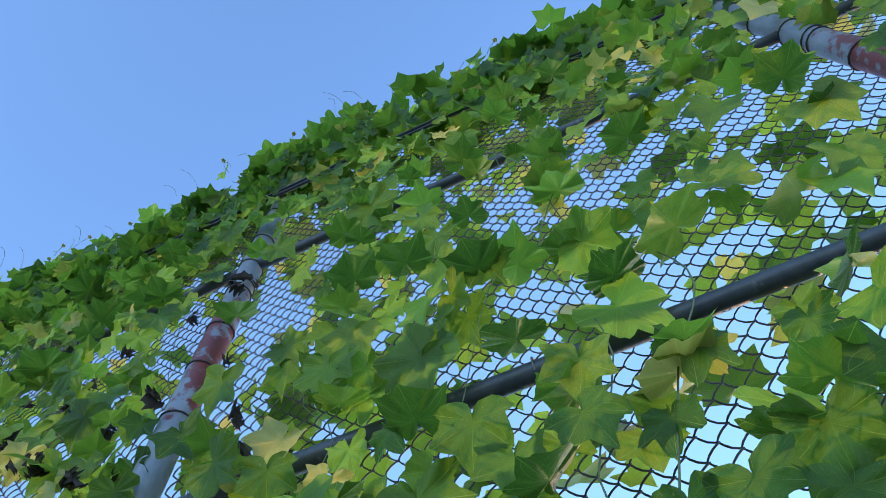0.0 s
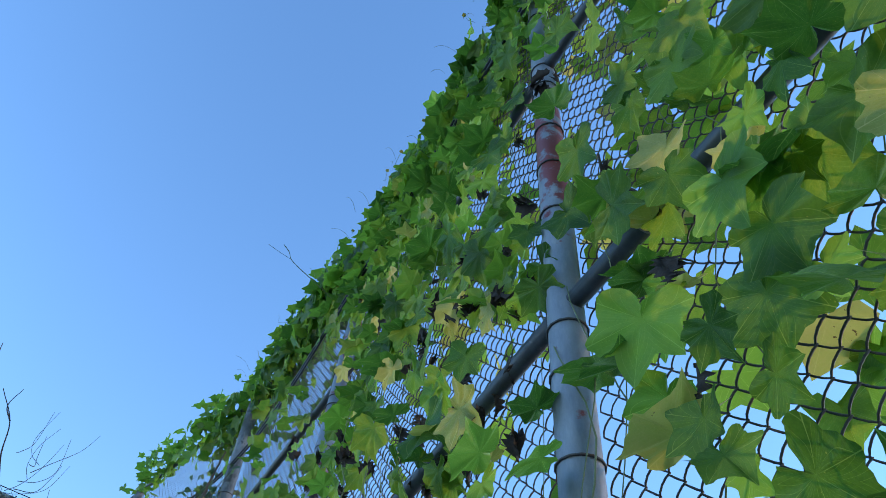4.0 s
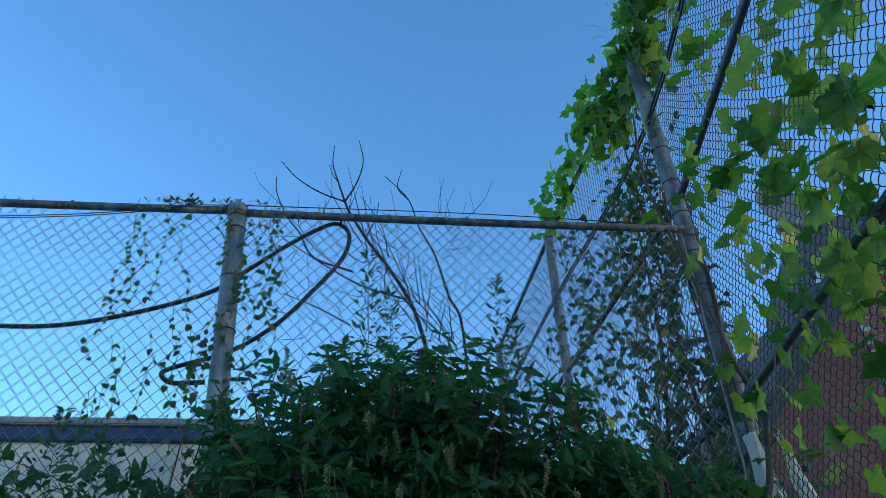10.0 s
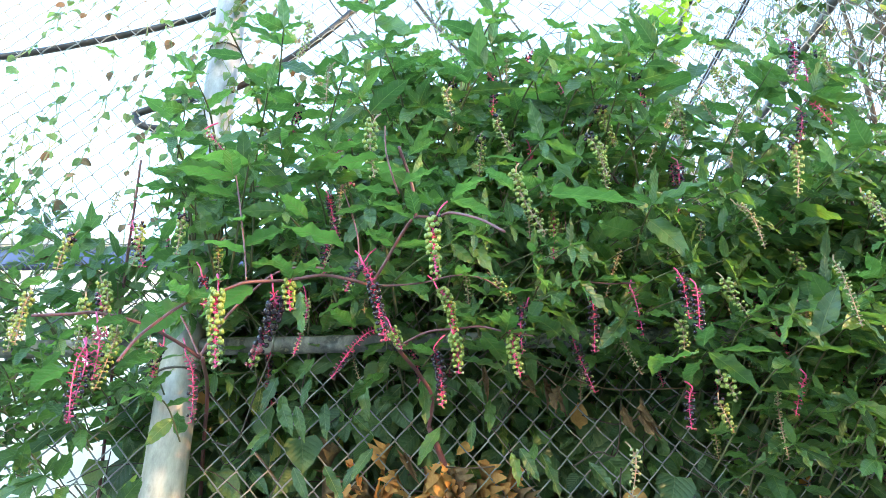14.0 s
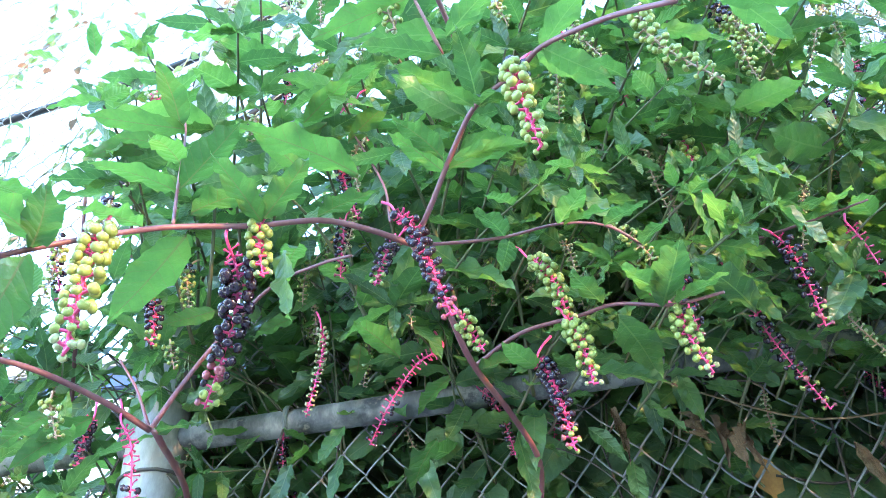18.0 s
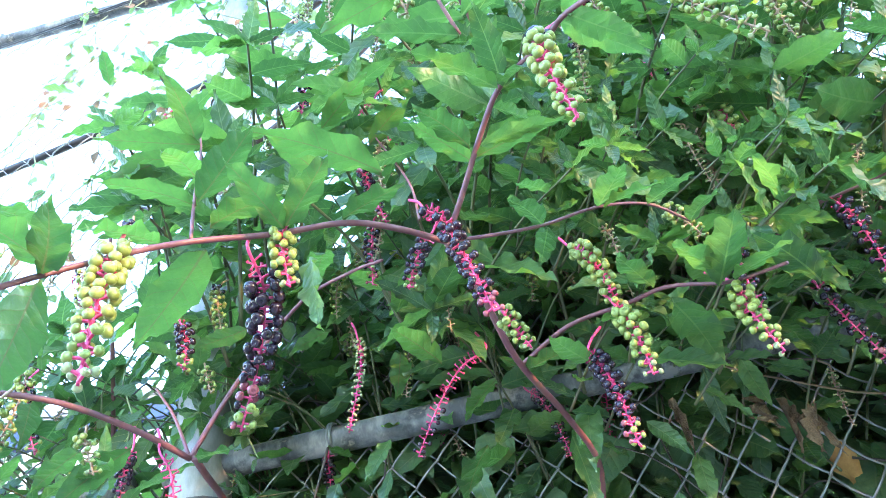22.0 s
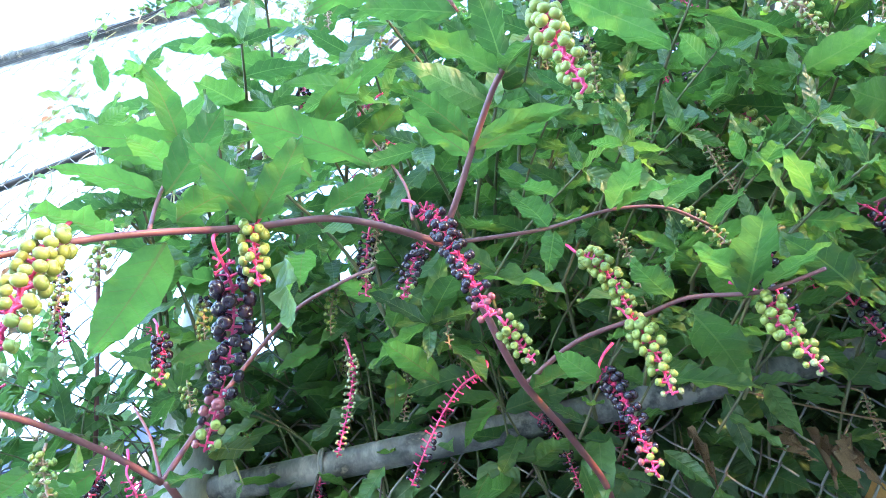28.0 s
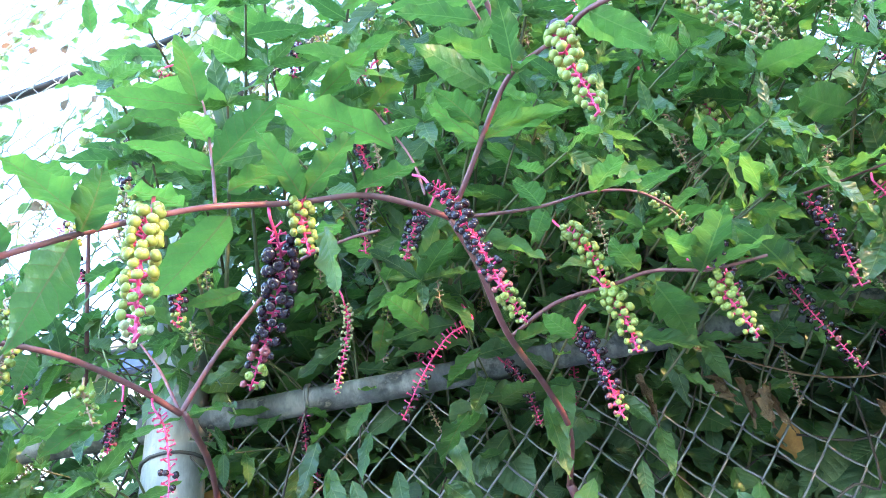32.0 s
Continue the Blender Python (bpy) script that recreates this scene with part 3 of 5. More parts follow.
# ---- cables ----
cable = smooth_line([(-4.6, 4.92, 2.980), (-2.4, 4.92, 3.060), (-1.242, 4.9, 2.906), (-1.03, 4.9, 2.872), (-0.728, 4.9, 2.881), (-0.431, 4.9, 2.949), (-0.105, 4.91, 3.076), (0.047, 4.91, 3.194),
                     (0.287, 4.9, 3.398), (0.456, 4.9, 3.515), (0.53, 4.9, 3.520), (0.575, 4.9, 3.446), (0.543, 4.9, 3.302), (0.406, 4.9, 3.100), (0.252, 4.9, 2.912), (0.053, 4.93, 2.782),
                     (-0.19, 4.92, 2.687), (-0.225, 4.92, 2.650), (-0.17, 4.92, 2.615), (-0.034, 4.93, 2.626)], 5)
hose = thing("cable", "black cable looped over the fence's middle span", "cable", (0.5, 4.9, 3.5))
part("sheath", Shape().add(*tube(cable, 0.0115, 8)), M_CABLE, hose)
part("tie", Shape().add(*ring((0.525, 4.88, 3.535), (1, 0, 0), 0.035, 0.004, 1.6)), M_CABLE, hose)
wire = Shape()
for dz in (0.0, 0.012):
    wire.add(*tube(smooth_line([(-4.8, 4.83, 3.255 + dz), (-1.361, 4.83, 3.415 + dz), (-0.418, 4.825, 3.509 + dz), (-0.2, 4.82, 3.555), (0.6, 4.82, 3.570), (1.4, 4.83, 3.580), (2.3, 4.84, 3.565)], 5), 0.0028, 5))
only("utility_wire", wire, M_CABLE, "pair of thin black wires strung along the top rail", "wire")

pair = Shape()
for dz, dy in ((0.0, 0.0), (0.035, 0.02)):
    pair.add(*tube(smooth_line([(px - 0.07, py + dy, 4.39 + dz + 0.02 * (k % 2)) for k, (px, py) in enumerate(LINE)], 5), 0.008, 6))
only("strung_cable", pair, M_CABLE, "pair of black cables strung along the overgrown fence", "cable")

# ---- buildings beyond ----
hall = thing("low_building", "low cream stucco outbuilding with navy fascia and grey coping", "building", (-4, 5.95, 0))
part("wall", Shape().add(*boxed((-10, 5.95, 0), (0.06, 9.5, 2.71), 0.015)), M_STUCCO, hall, smooth=False)
part("fascia", Shape().add(*boxed((-10.03, 5.925, 2.712), (0.085, 9.53, 2.792), 0.006)), M_NAVY, hall, smooth=False)
part("coping", Shape().add(*boxed((-10.05, 5.90, 2.795), (0.11, 9.55, 2.838), 0.008)), M_COPING, hall, smooth=False)
part("downpipe", Shape().add(*tube([(-1.62, 5.915, 0), (-1.62, 5.915, 1.4), (-1.62, 5.915, 2.70)], 0.03, 10)), M_TRIM, hall)

house = thing("brick_house", "red-brick house with grey slate slope and pale eaves", "house", (7, 9, 0))
HK, HW = Vector((5.95, 8.05, 0)), Vector((3.2, -1.1, 0)).normalized()
HN = Vector((HW.y, -HW.x, 0))
HN = HN if HN.y < 0 else -HN


def slab(p, q, depth, z0, z1, out=0.0):
    """A block along the line p to q, set back depth from its face."""
    p, q = p + HN * out, q + HN * out
    r, s = q - HN * depth, p - HN * depth
    v = [Vector((c.x, c.y, z)) for z in (z0, z1) for c in (p, q, r, s)]
    return v, [(0, 1, 5, 4), (1, 2, 6, 5), (2, 3, 7, 6), (3, 0, 4, 7), (4, 5, 6, 7), (3, 2, 1, 0)]


wall = part("wall", Shape().add(*slab(HK, HK + HW * 6, 4, 0, 5.5)), M_MORTAR, house, smooth=False)
rest = Shape()
one_brick = Shape().add(*slab(HK, HK + HW * 0.204, 0.02, 0, 0.065, 0.008)).mesh("brick", M_BRICK, False)
for row in range(22, 73):
    z = row * 0.0755
    for col in range(0, 17):
        s = (col + (0.5 if row % 2 else 0)) * 0.215
        if row > 36 and col < 8:
            block = new("brick", one_brick)
            block.parent, block.matrix_basis = wall, Matrix.Translation(HW * s + Vector((0, 0, z)))
            continue
        ends2 = (HK + HW * s, HK + HW * (s + 0.204))
        rest.add(*slab(ends2[0], ends2[1], 0.02, z, z + 0.065, 0.008))
part("brick_mass", rest, M_BRICK, wall, kind="stuff", smooth=False)
part("eave", Shape().add(*slab(HK - HW * 0.15, HK + HW * 6.1, 0.5, 5.504, 5.68, 0.16)), M_TRIM, house, "pale painted eaves", smooth=False)
slope = Shape()
A0, A1 = HK - HW * 0.1 + HN * 0.1, HK + HW * 6
slope.add([Vector((A0.x, A0.y, 5.684)), Vector((A1.x, A1.y, 5.684)), Vector((A1.x, A1.y, 6.55)) - HN * 0.5, Vector((A0.x, A0.y, 6.55)) - HN * 0.5,
           Vector((A0.x, A0.y, 5.684)) - HN * 4, Vector((A1.x, A1.y, 5.684)) - HN * 4, Vector((A1.x, A1.y, 6.55)) - HN * 3, Vector((A0.x, A0.y, 6.55)) - HN * 3],
          [(0, 1, 2, 3), (1, 5, 6, 2), (5, 4, 7, 6), (4, 0, 3, 7), (3, 2, 6, 7)])
part("roof", slope, M_SLATE, house, "grey slate mansard roof", smooth=False)
B0 = HK - HW * 0.02
lean = Shape()
lean.add([B0 + Vector((0, 0, 5.62)), B0 + Vector((-1.15, 1.5, 3.6)), B0 + Vector((-1.15, 3.4, 3.6)), B0 + Vector((0, 3, 5.62)), B0 + Vector((0, 0, 0)), B0 + Vector((-1.15, 1.5, 0)), B0 + Vector((-1.15, 3.4, 0)), B0 + Vector((0, 3, 0))],
         [(0, 3, 2, 1), (0, 1, 5, 4), (1, 2, 6, 5)])
flank = Shape()
F0, F1 = B0 + Vector((-0.004, -0.006, 0)), B0 + Vector((-1.154, 1.494, 0))
flank.add([F0 + Vector((0, 0, 0)), F1, F1 + Vector((0, 0, 3.45)), F0 + Vector((0, 0, 5.1))], [(0, 1, 2, 3)])
part("side_wall", flank, M_BRICK, house, smooth=False)
part("side_roof", lean, M_SLATE, house, "grey slate side slope", smooth=False)
for s in (0.28, 0.62):
    c = HK + HW * s + HN * 0.06
    part("downpipe", Shape().add(*tube([(c.x, c.y, 0), (c.x + 0.02, c.y, 2.5), (c.x + 0.06, c.y, 4.55 if s < 0.5 else 4.75)], 0.035, 8)), M_TRIM, house, "pale downpipe")
dish = thing("satellite_dish", "dark grey satellite dish on the house roof", "satellite dish", (5.5, 8.1, 5.7))
bowl = Shape()
bv, bf = [], []
for r in range(5):
    for k in range(20):
        a = 2 * math.pi * k / 20
        rr = 0.30 * r / 4 + 0.001
        bv.append((5.48 + rr * math.cos(a), 7.95 + 0.35 * rr * rr * -1 + 0.12 * math.sin(a) * rr, 6.36 + rr * 1.12 * math.sin(a)))
for r in range(4):
    for k in range(20):
        a, b = r * 20 + k, r * 20 + (k + 1) % 20
        bf.append((a, b, b + 20, a + 20))
part("reflector", bowl.add(bv, bf), M_DISH, dish)
part("mast", Shape().add(*tube([(5.75, 8.2, 5.5), (5.6, 8.1, 6.0), (5.48, 7.98, 6.30)], 0.025, 8)), M_DISH, dish)
part("feed_box", Shape().add(*boxed((5.34, 7.80, 5.96), (5.54, 8.0, 6.08), 0.015)), M_DISH, dish)

# ---- bare tree beyond the fence ----
tree = thing("bare_tree", "slender leafless tree with upright twigs", "tree", (1.2, 6.3, 0))


def limb(points, r0, r1, name="limb", parent=tree):
    line = smooth_line(points, 5)
    n = len(line)
    return part(name, Shape().add(*tube(line, [r0 + (r1 - r0) * k / (n - 1) for k in range(n)], 6)), M_TWIG, parent)


trunk = limb([(1.30, 6.1, -0.1), (1.22, 6.05, 1.6), (1.12, 6.0, 3.0), (1.02, 6.0, 3.57), (0.86, 6.0, 3.92), (0.66, 6.0, 4.22), (0.52, 6.0, 4.47), (0.48, 6.0, 4.57)], 0.018, 0.008, "trunk")
limb([(0.48, 6.0, 4.57), (0.42, 6.0, 4.76), (0.37, 6.0, 4.94), (0.37, 6.0, 5.13)], 0.008, 0.003)
limb([(0.42, 6.0, 4.76), (0.38, 6.0, 4.82), (0.34, 6.0, 4.93)], 0.004, 0.002)
limb([(0.48, 6.0, 4.57), (0.56, 6.0, 4.76), (0.60, 6.0, 4.98), (0.56, 6.0, 5.20)], 0.008, 0.003)
limb([(0.48, 6.0, 4.57), (0.29, 6.0, 4.65), (0.11, 6.0, 4.78), (-0.02, 6.0, 4.94)], 0.007, 0.003)
limb([(0.64, 6.0, 4.24), (0.71, 6.0, 4.41), (0.73, 6.0, 4.57)], 0.006, 0.003)
limb([(1.36, 6.05, 2.4), (1.32, 6.0, 3.49), (1.23, 6.0, 3.78), (1.14, 6.0, 4.12), (1.03, 6.0, 4.36), (0.95, 6.0, 4.62), (0.77, 6.0, 4.84)], 0.011, 0.003)
limb([(0.95, 6.0, 4.62), (0.87, 6.0, 4.73), (0.90, 6.0, 4.91)], 0.006, 0.0025)
limb([(0.57, 6.0, 3.95), (0.29, 6.0, 4.06), (0.18, 6.0, 4.26), (0.08, 6.0, 4.40), (-0.02, 6.0, 4.62), (-0.04, 6.0, 4.78)], 0.008, 0.003)
limb([(0.94, 6.0, 3.74), (0.63, 6.0, 3.84), (0.31, 6.0, 4.04), (0.06, 6.0, 4.22)], 0.008, 0.003)
for k in range(30):
    f = rnd.random()
    b = Vector((1.25 - 0.75 * f + rnd.gauss(0, 0.05), 6.0, 3.35 + 1.05 * f))
    w = Vector((rnd.uniform(-0.34, 0.12), rnd.gauss(0, 0.06), rnd.uniform(0.28, 0.62)))
    limb([b, b + w * 0.5 + Vector((rnd.gauss(0, 0.03), 0, 0)), b + w], 0.0042, 0.0016, "twig")
limb([(0.57, 6.0, 3.53), (0.34, 6.0, 3.66), (0.11, 6.0, 3.76)], 0.006, 0.003)
for k in range(60):
    b = Vector((rnd.uniform(-0.1, 1.35), 6.0 + rnd.uniform(-0.05, 0.05), rnd.uniform(3.1, 4.5)))
    c = b + Vector((rnd.uniform(-0.35, 0.25), rnd.uniform(-0.05, 0.05), rnd.uniform(0.05, 0.4)))
    limb([b, b.lerp(c, 0.5) + Vector((rnd.uniform(-0.05, 0.05), 0, -0.04)), c, c + Vector((rnd.uniform(-0.05, 0.08), 0, rnd.uniform(0.1, 0.3)))], rnd.uniform(0.002, 0.0034), 0.0014, "twig")


# ---- climbing vine on the long fence ----
def on_line(s):
    """The place s metres along the long fence from its first post by the camera's start (s = 0), its way and its outward side."""
    k = 2
    while True:
        a, b = Vector((*LINE[k], 0)), Vector((*LINE[k + 1], 0))
        if s < 0 and k > 0:
            k -= 1
            s += (Vector((*LINE[k + 1], 0)) - Vector((*LINE[k], 0))).length
            continue
        if s > (b - a).length and k < len(LINE) - 2:
            s -= (b - a).length
            k += 1
            continue
        way = (b - a).normalized()
        f = s / (b - a).length
        return a + way * s, way, Vector((-way.y, way.x, 0)), TOP[k] + (TOP[k + 1] - TOP[k]) * f


vine = thing("climbing_vine", "dense green lobed-leaf vine with yellowing and withered leaves", "vine", (1.6, 1.2, 0))
VF = Foliage(vine, 300)


def vine_leaf(s, z, out, size, material, own=True, flat=0.0, low=False):
    p, way, side_out, top = on_line(s)
    base = p + side_out * out + Vector((0, 0, z))
    if rnd.random() < 0.32:
        tip = side_out + Vector((0, 0, rnd.uniform(-0.55, 0.1))) + way * rnd.gauss(0, 0.6)
        normal = Vector((0, 0, 1 + flat)) + way * rnd.gauss(0, 0.35) + side_out * rnd.uniform(-0.2, 0.5)
    else:
        tip = Vector((0, 0, -1)) + way * rnd.gauss(0, 0.5) + side_out * rnd.uniform(-0.45, 0.15)
        normal = side_out + Vector((0, 0, rnd.uniform(-0.7, 0.25) + flat)) + way * rnd.gauss(0, 0.4)
    VF.leaf("palmate", aim(base, tip, normal, size), material, own, None, low)
    return base


def pick(s, z):
    q = rnd.random()
    low = 0.5 + 0.5 * max(0, min(1, (3.4 - z) / 1.5))
    if q < (0.10 * low + 0.02) * (1.0 if s < 2.2 else 0.25):
        return M_YELLOW
    return M_VINE_FRESH if rnd.random() < (0.22 if s < 2.1 else 0.04) else M_VINE


def cover_of(s, z):
    """How thickly the leaves stand."""
    top = on_line(s)[3]
    if z > top - (1.0 if s < 1.6 else 0.65 if s < 2.4 else 0.3):
        return 1.0 if s < 4.6 else 0.35
    if abs(s) < 0.13 and 3.05 < z < 4.2 or abs(s - 1.92) < 0.14 and z < 4.3 or abs(s + 2.0) < 0.12 and 3.2 < z < 4.5:
        return 0.09
    if s < 0.12 + max(0, z - 2.8) * 0.8:
        c = (1.65 if s < -0.25 and z < 2.42 else 0.92) if z < 2.9 else 0.95
    elif s < 2.2:
        c = 1.1 if z > 2.95 else 0.78
    elif s < 3.8:
        c = (1.1 if 2.3 < z < 3.3 else 0.40) if s < 3.3 else 0.25
    else:
        c = 0.10
    if abs(s) < 0.14 and z < 2.55:
        return 0.12
    if -0.5 < s < 0 and 3.0 < z < 3.9 or 1.5 < s < 2.2 and 2.6 < z < 4.0:
        c *= 0.45
    c *= 0.55 + 0.9 * noise.noise(Vector((s * 1.3, z * 1.3, 2.0))) + 0.35
    # low leaves below the view, thickened to keep sun off the bush
    if s > 2.0 and z < 2.3:
        c = 0.8 if s < 3.2 else 0.12
    return c


spots = []
s = -3.4
while s < 4.5:
    z = 0.3
    while z < on_line(s)[3] - 0.12:
        for k in range(int(0.70 * cover_of(s, z) + rnd.random())):
            spots.append((s + rnd.uniform(-0.06, 0.06), z + rnd.uniform(-0.06, 0.06)))
        z += 0.074
    s += 0.074
rnd.shuffle(spots)
spots.sort(key=lambda q: abs(q[0] - 0.6) * 0.5 + abs(q[1] - 3.0) > 1.9)
for s, z in spots:
    front_side = rnd.random() < 0.66
    if (abs(z - 2.60) < 0.13 and s < -0.1 and rnd.random() < 0.4) or (-0.35 < s < 0.1 and 2.75 < z < 3.9 and rnd.random() < 0.6):
        front_side = False
    out = rnd.uniform(0.02, 0.11) if front_side else rnd.uniform(-0.30, -0.08)
    # a quarter of far-side leaves take yellow and young colours as painted sun glow
    vine_leaf(s, z, out, rnd.uniform(0.052, 0.108) * (1.0 if z < 3.8 else 0.9) * (1.0 if s < 0.6 else 0.92), pick(s, z) if front_side or rnd.random() < 0.75 else rnd.choice((M_YELLOW, M_VINE_FRESH)), front_side, 0.0, not front_side or s < -1.4 or s > 2.6)
# large leaves standing out over the mesh
for k in range(24):
    vine_leaf(rnd.choice((rnd.uniform(-1.5, -0.25), rnd.uniform(0.3, 1.1))), rnd.uniform(2.4, 3.6), rnd.uniform(0.04, 0.11), rnd.uniform(0.095, 0.125), M_VINE_FRESH if rnd.random() < 0.35 else M_VINE)
# the heavy fringe along the top, hanging towards the path
for k in range(1800):
    s = rnd.uniform(-3.4, 4.9) if k < 1350 else rnd.uniform(-1.5, 3.6)
    top = on_line(s)[3]
    z = top + rnd.gauss(-0.18 if s < 0.3 else -0.40 if s < 1.2 else -0.34 if s < 2.2 else -0.06, 0.20 if s < 2.2 else 0.13)
    vine_leaf(s, z, rnd.uniform(-0.14, 0.12 if s < 2.2 else 0.16), rnd.uniform(0.055, 0.115), M_VINE_FRESH if rnd.random() < 0.4 else M_VINE, False, 0.4, not -0.6 < s < 1.6)
for k in range(160):
    s = rnd.uniform(4.4, 6.2)
    top = on_line(s)[3]
    vine_leaf(s, top + rnd.gauss(0.02, 0.10), rnd.uniform(-0.05, 0.22), rnd.uniform(0.05, 0.09), M_VINE_FRESH, False, 0.3, True)
# withered leaves, crumpled and dark
for k in range(150):
    s, z = (rnd.uniform(0.1, 1.7), rnd.uniform(1.8, 3.0)) if k < 90 else (rnd.uniform(-0.4, 2.4), rnd.uniform(1.9, 3.7))
    p, way, side_out, top = on_line(s)
    m = aim(p + side_out * rnd.uniform(0.0, 0.12) + Vector((0, 0, z)), (rnd.gauss(0, 0.3), rnd.gauss(0, 0.3), -1), side_out + way * rnd.gauss(0, 1), 1)
    for j in range(rnd.choice((1, 2, 3))):
        VF.leaf("curl", m @ Matrix.Rotation(rnd.gauss(0, 0.5), 4, "Z") @ Matrix.Rotation(rnd.uniform(0, 6), 4, "Y") @ Matrix.Diagonal((rnd.uniform(0.07, 0.12), rnd.uniform(0.04, 0.075), rnd.uniform(0.05, 0.08), 1)), M_DEAD, False)
VF.done()
stems = Shape()
for k in range(34):
    s = rnd.uniform(-3.2, 4.6)
    z, out = rnd.uniform(0.2, 2.0), rnd.uniform(0.02, 0.1)
    pts = []
    while z < 4.4:
        p, way, side_out, top = on_line(s)
        pts.append(p + side_out * out + Vector((0, 0, min(z, top))))
        s += rnd.uniform(-0.14, 0.14)
        out = max(-0.15, min(0.08, out + rnd.uniform(-0.06, 0.06)))
        z += rnd.uniform(0.15, 0.3)
    if len(pts) > 2:
        stems.add(*tube(smooth_line(pts, 3), rnd.uniform(0.001, 0.002), 5))
part("stem_mass", stems, M_VINE_STEM, vine, kind="stuff")
tendrils = Shape()
for k in range(34):
    s = rnd.uniform(-2.5, 4.4)
    p, way, side_out, top = on_line(s)
    b = p + side_out * rnd.uniform(0.0, 0.25) + Vector((0, 0, top + rnd.uniform(-0.1, 0.12)))
    w = way * rnd.uniform(-0.05, 0.07) + side_out * rnd.uniform(0.0, 0.12) + Vector((0, 0, rnd.uniform(0.03, 0.10)))
    tendrils.add(*tube(smooth_line([b, b + w * 0.5 + Vector((0, 0, 0.02)), b + w, b + w * 1.3 + way * 0.03], 3), 0.0010, 4))
t0 = Vector((1.80, 2.81, 4.28))
tendrils.add(*tube(smooth_line([t0 + Vector((0.1, 0, -0.03)), t0, t0 + Vector((-0.12, 0.015, 0.05)), t0 + Vector((-0.19, 0.025, 0.09)), t0 + Vector((-0.215, 0.03, 0.14)), t0 + Vector((-0.26, 0.03, 0.17))], 4), 0.0022, 5))
tendrils.add(*tube(smooth_line([t0 + Vector((-0.19, 0.025, 0.09)), t0 + Vector((-0.27, 0.03, 0.095)), t0 + Vector((-0.34, 0.03, 0.10))], 4), 0.0012, 5))
part("tendril_mass", tendrils, M_VINE_STEM, vine, kind="stuff")

# small yellow flowers on thin stalks above the fringe
stalks = Shape()
for k in range(46):
    s = rnd.uniform(-1.5, 3.4)
    p, way, side_out, top = on_line(s)
    b = p + side_out * rnd.uniform(-0.05, 0.15) + Vector((0, 0, top + rnd.uniform(-0.15, 0.05)))
    e = b + Vector((rnd.gauss(0, 0.03), rnd.gauss(0, 0.03), rnd.uniform(0.06, 0.16)))
    stalks.add(*tube([b, b.lerp(e, 0.5) + way * 0.01, e], 0.0012, 4))
    bloom = Shape()
    for j in range(5):
        a = j * 1.257 + k
        d = Vector((math.cos(a), math.sin(a), 0.5)).normalized()
        x = d.cross(Vector((0, 0, 1))).normalized() * 0.006
        bloom.add([e, e + d * 0.008 + x, e + d * 0.016, e + d * 0.008 - x], [(0, 1, 2, 3)])
    part("flower", bloom, M_FLOWER, vine, "small yellow flower")
part("flower_stalk_mass", stalks, M_VINE_STEM, vine, kind="stuff")

# ---- woody creeper at the corner, small dark leaves ----
creeper = thing("woody_creeper", "dark small-leaved woody creeper wound through the corner fence", "vine", (2.5, 5.2, 0))
CF = Foliage(creeper, 120)
woody = [
    [(2.42, 4.79, 0.0), (2.40, 4.79, 1.2), (2.408, 4.79, 1.936), (2.481, 4.80, 2.181), (2.533, 4.80, 2.465), (2.46, 4.80, 2.695), (2.45, 4.83, 2.9), (2.40, 4.88, 3.3), (2.30, 4.9, 3.9), (2.36, 4.95, 4.5)],
    [(2.533, 4.80, 2.465), (2.60, 4.80, 2.50), (2.653, 4.80, 2.556), (2.72, 4.80, 2.62), (2.761, 4.80, 2.72), (2.75, 4.80, 2.95)],
    [(2.52, 5.05, 0.0), (2.50, 5.15, 1.5), (2.42, 5.2, 2.6), (2.44, 5.3, 3.6), (2.40, 5.3, 4.6)],
    [(2.40, 5.6, 0.0), (2.38, 5.7, 2.0), (2.44, 5.5, 3.2), (2.36, 5.3, 4.2)],
]
woody[:2] = [[(x - 0.05, y - 0.05, z) for x, y, z in line] for line in woody[:2]]
for k, line in enumerate(woody):
    part("stem", Shape().add(*tube(smooth_line(line, 5), [(0.020 if k != 1 else 0.012) - (0.014 if k != 1 else 0.008) * i / (5 * (len(line) - 1)) for i in range(5 * (len(line) - 1) + 1)], 7)), M_BARK, creeper)
for k in range(5):
    a, z, pts = k * 1.3, 0.0, []
    while z < 4.5 - 0.3 * k:
        r = 0.062 + 0.012 * math.sin(z * 3 + k)
        pts.append((2.45 + 0.026 * (3 - z) + r * math.cos(a), 4.90 + r * math.sin(a), z))
        a += rnd.uniform(0.05, 0.45)
        z += 0.16
    part("stem", Shape().add(*tube(smooth_line(pts, 3), 0.008 - 0.001 * k, 6)), M_BARK, creeper)
thin = Shape()
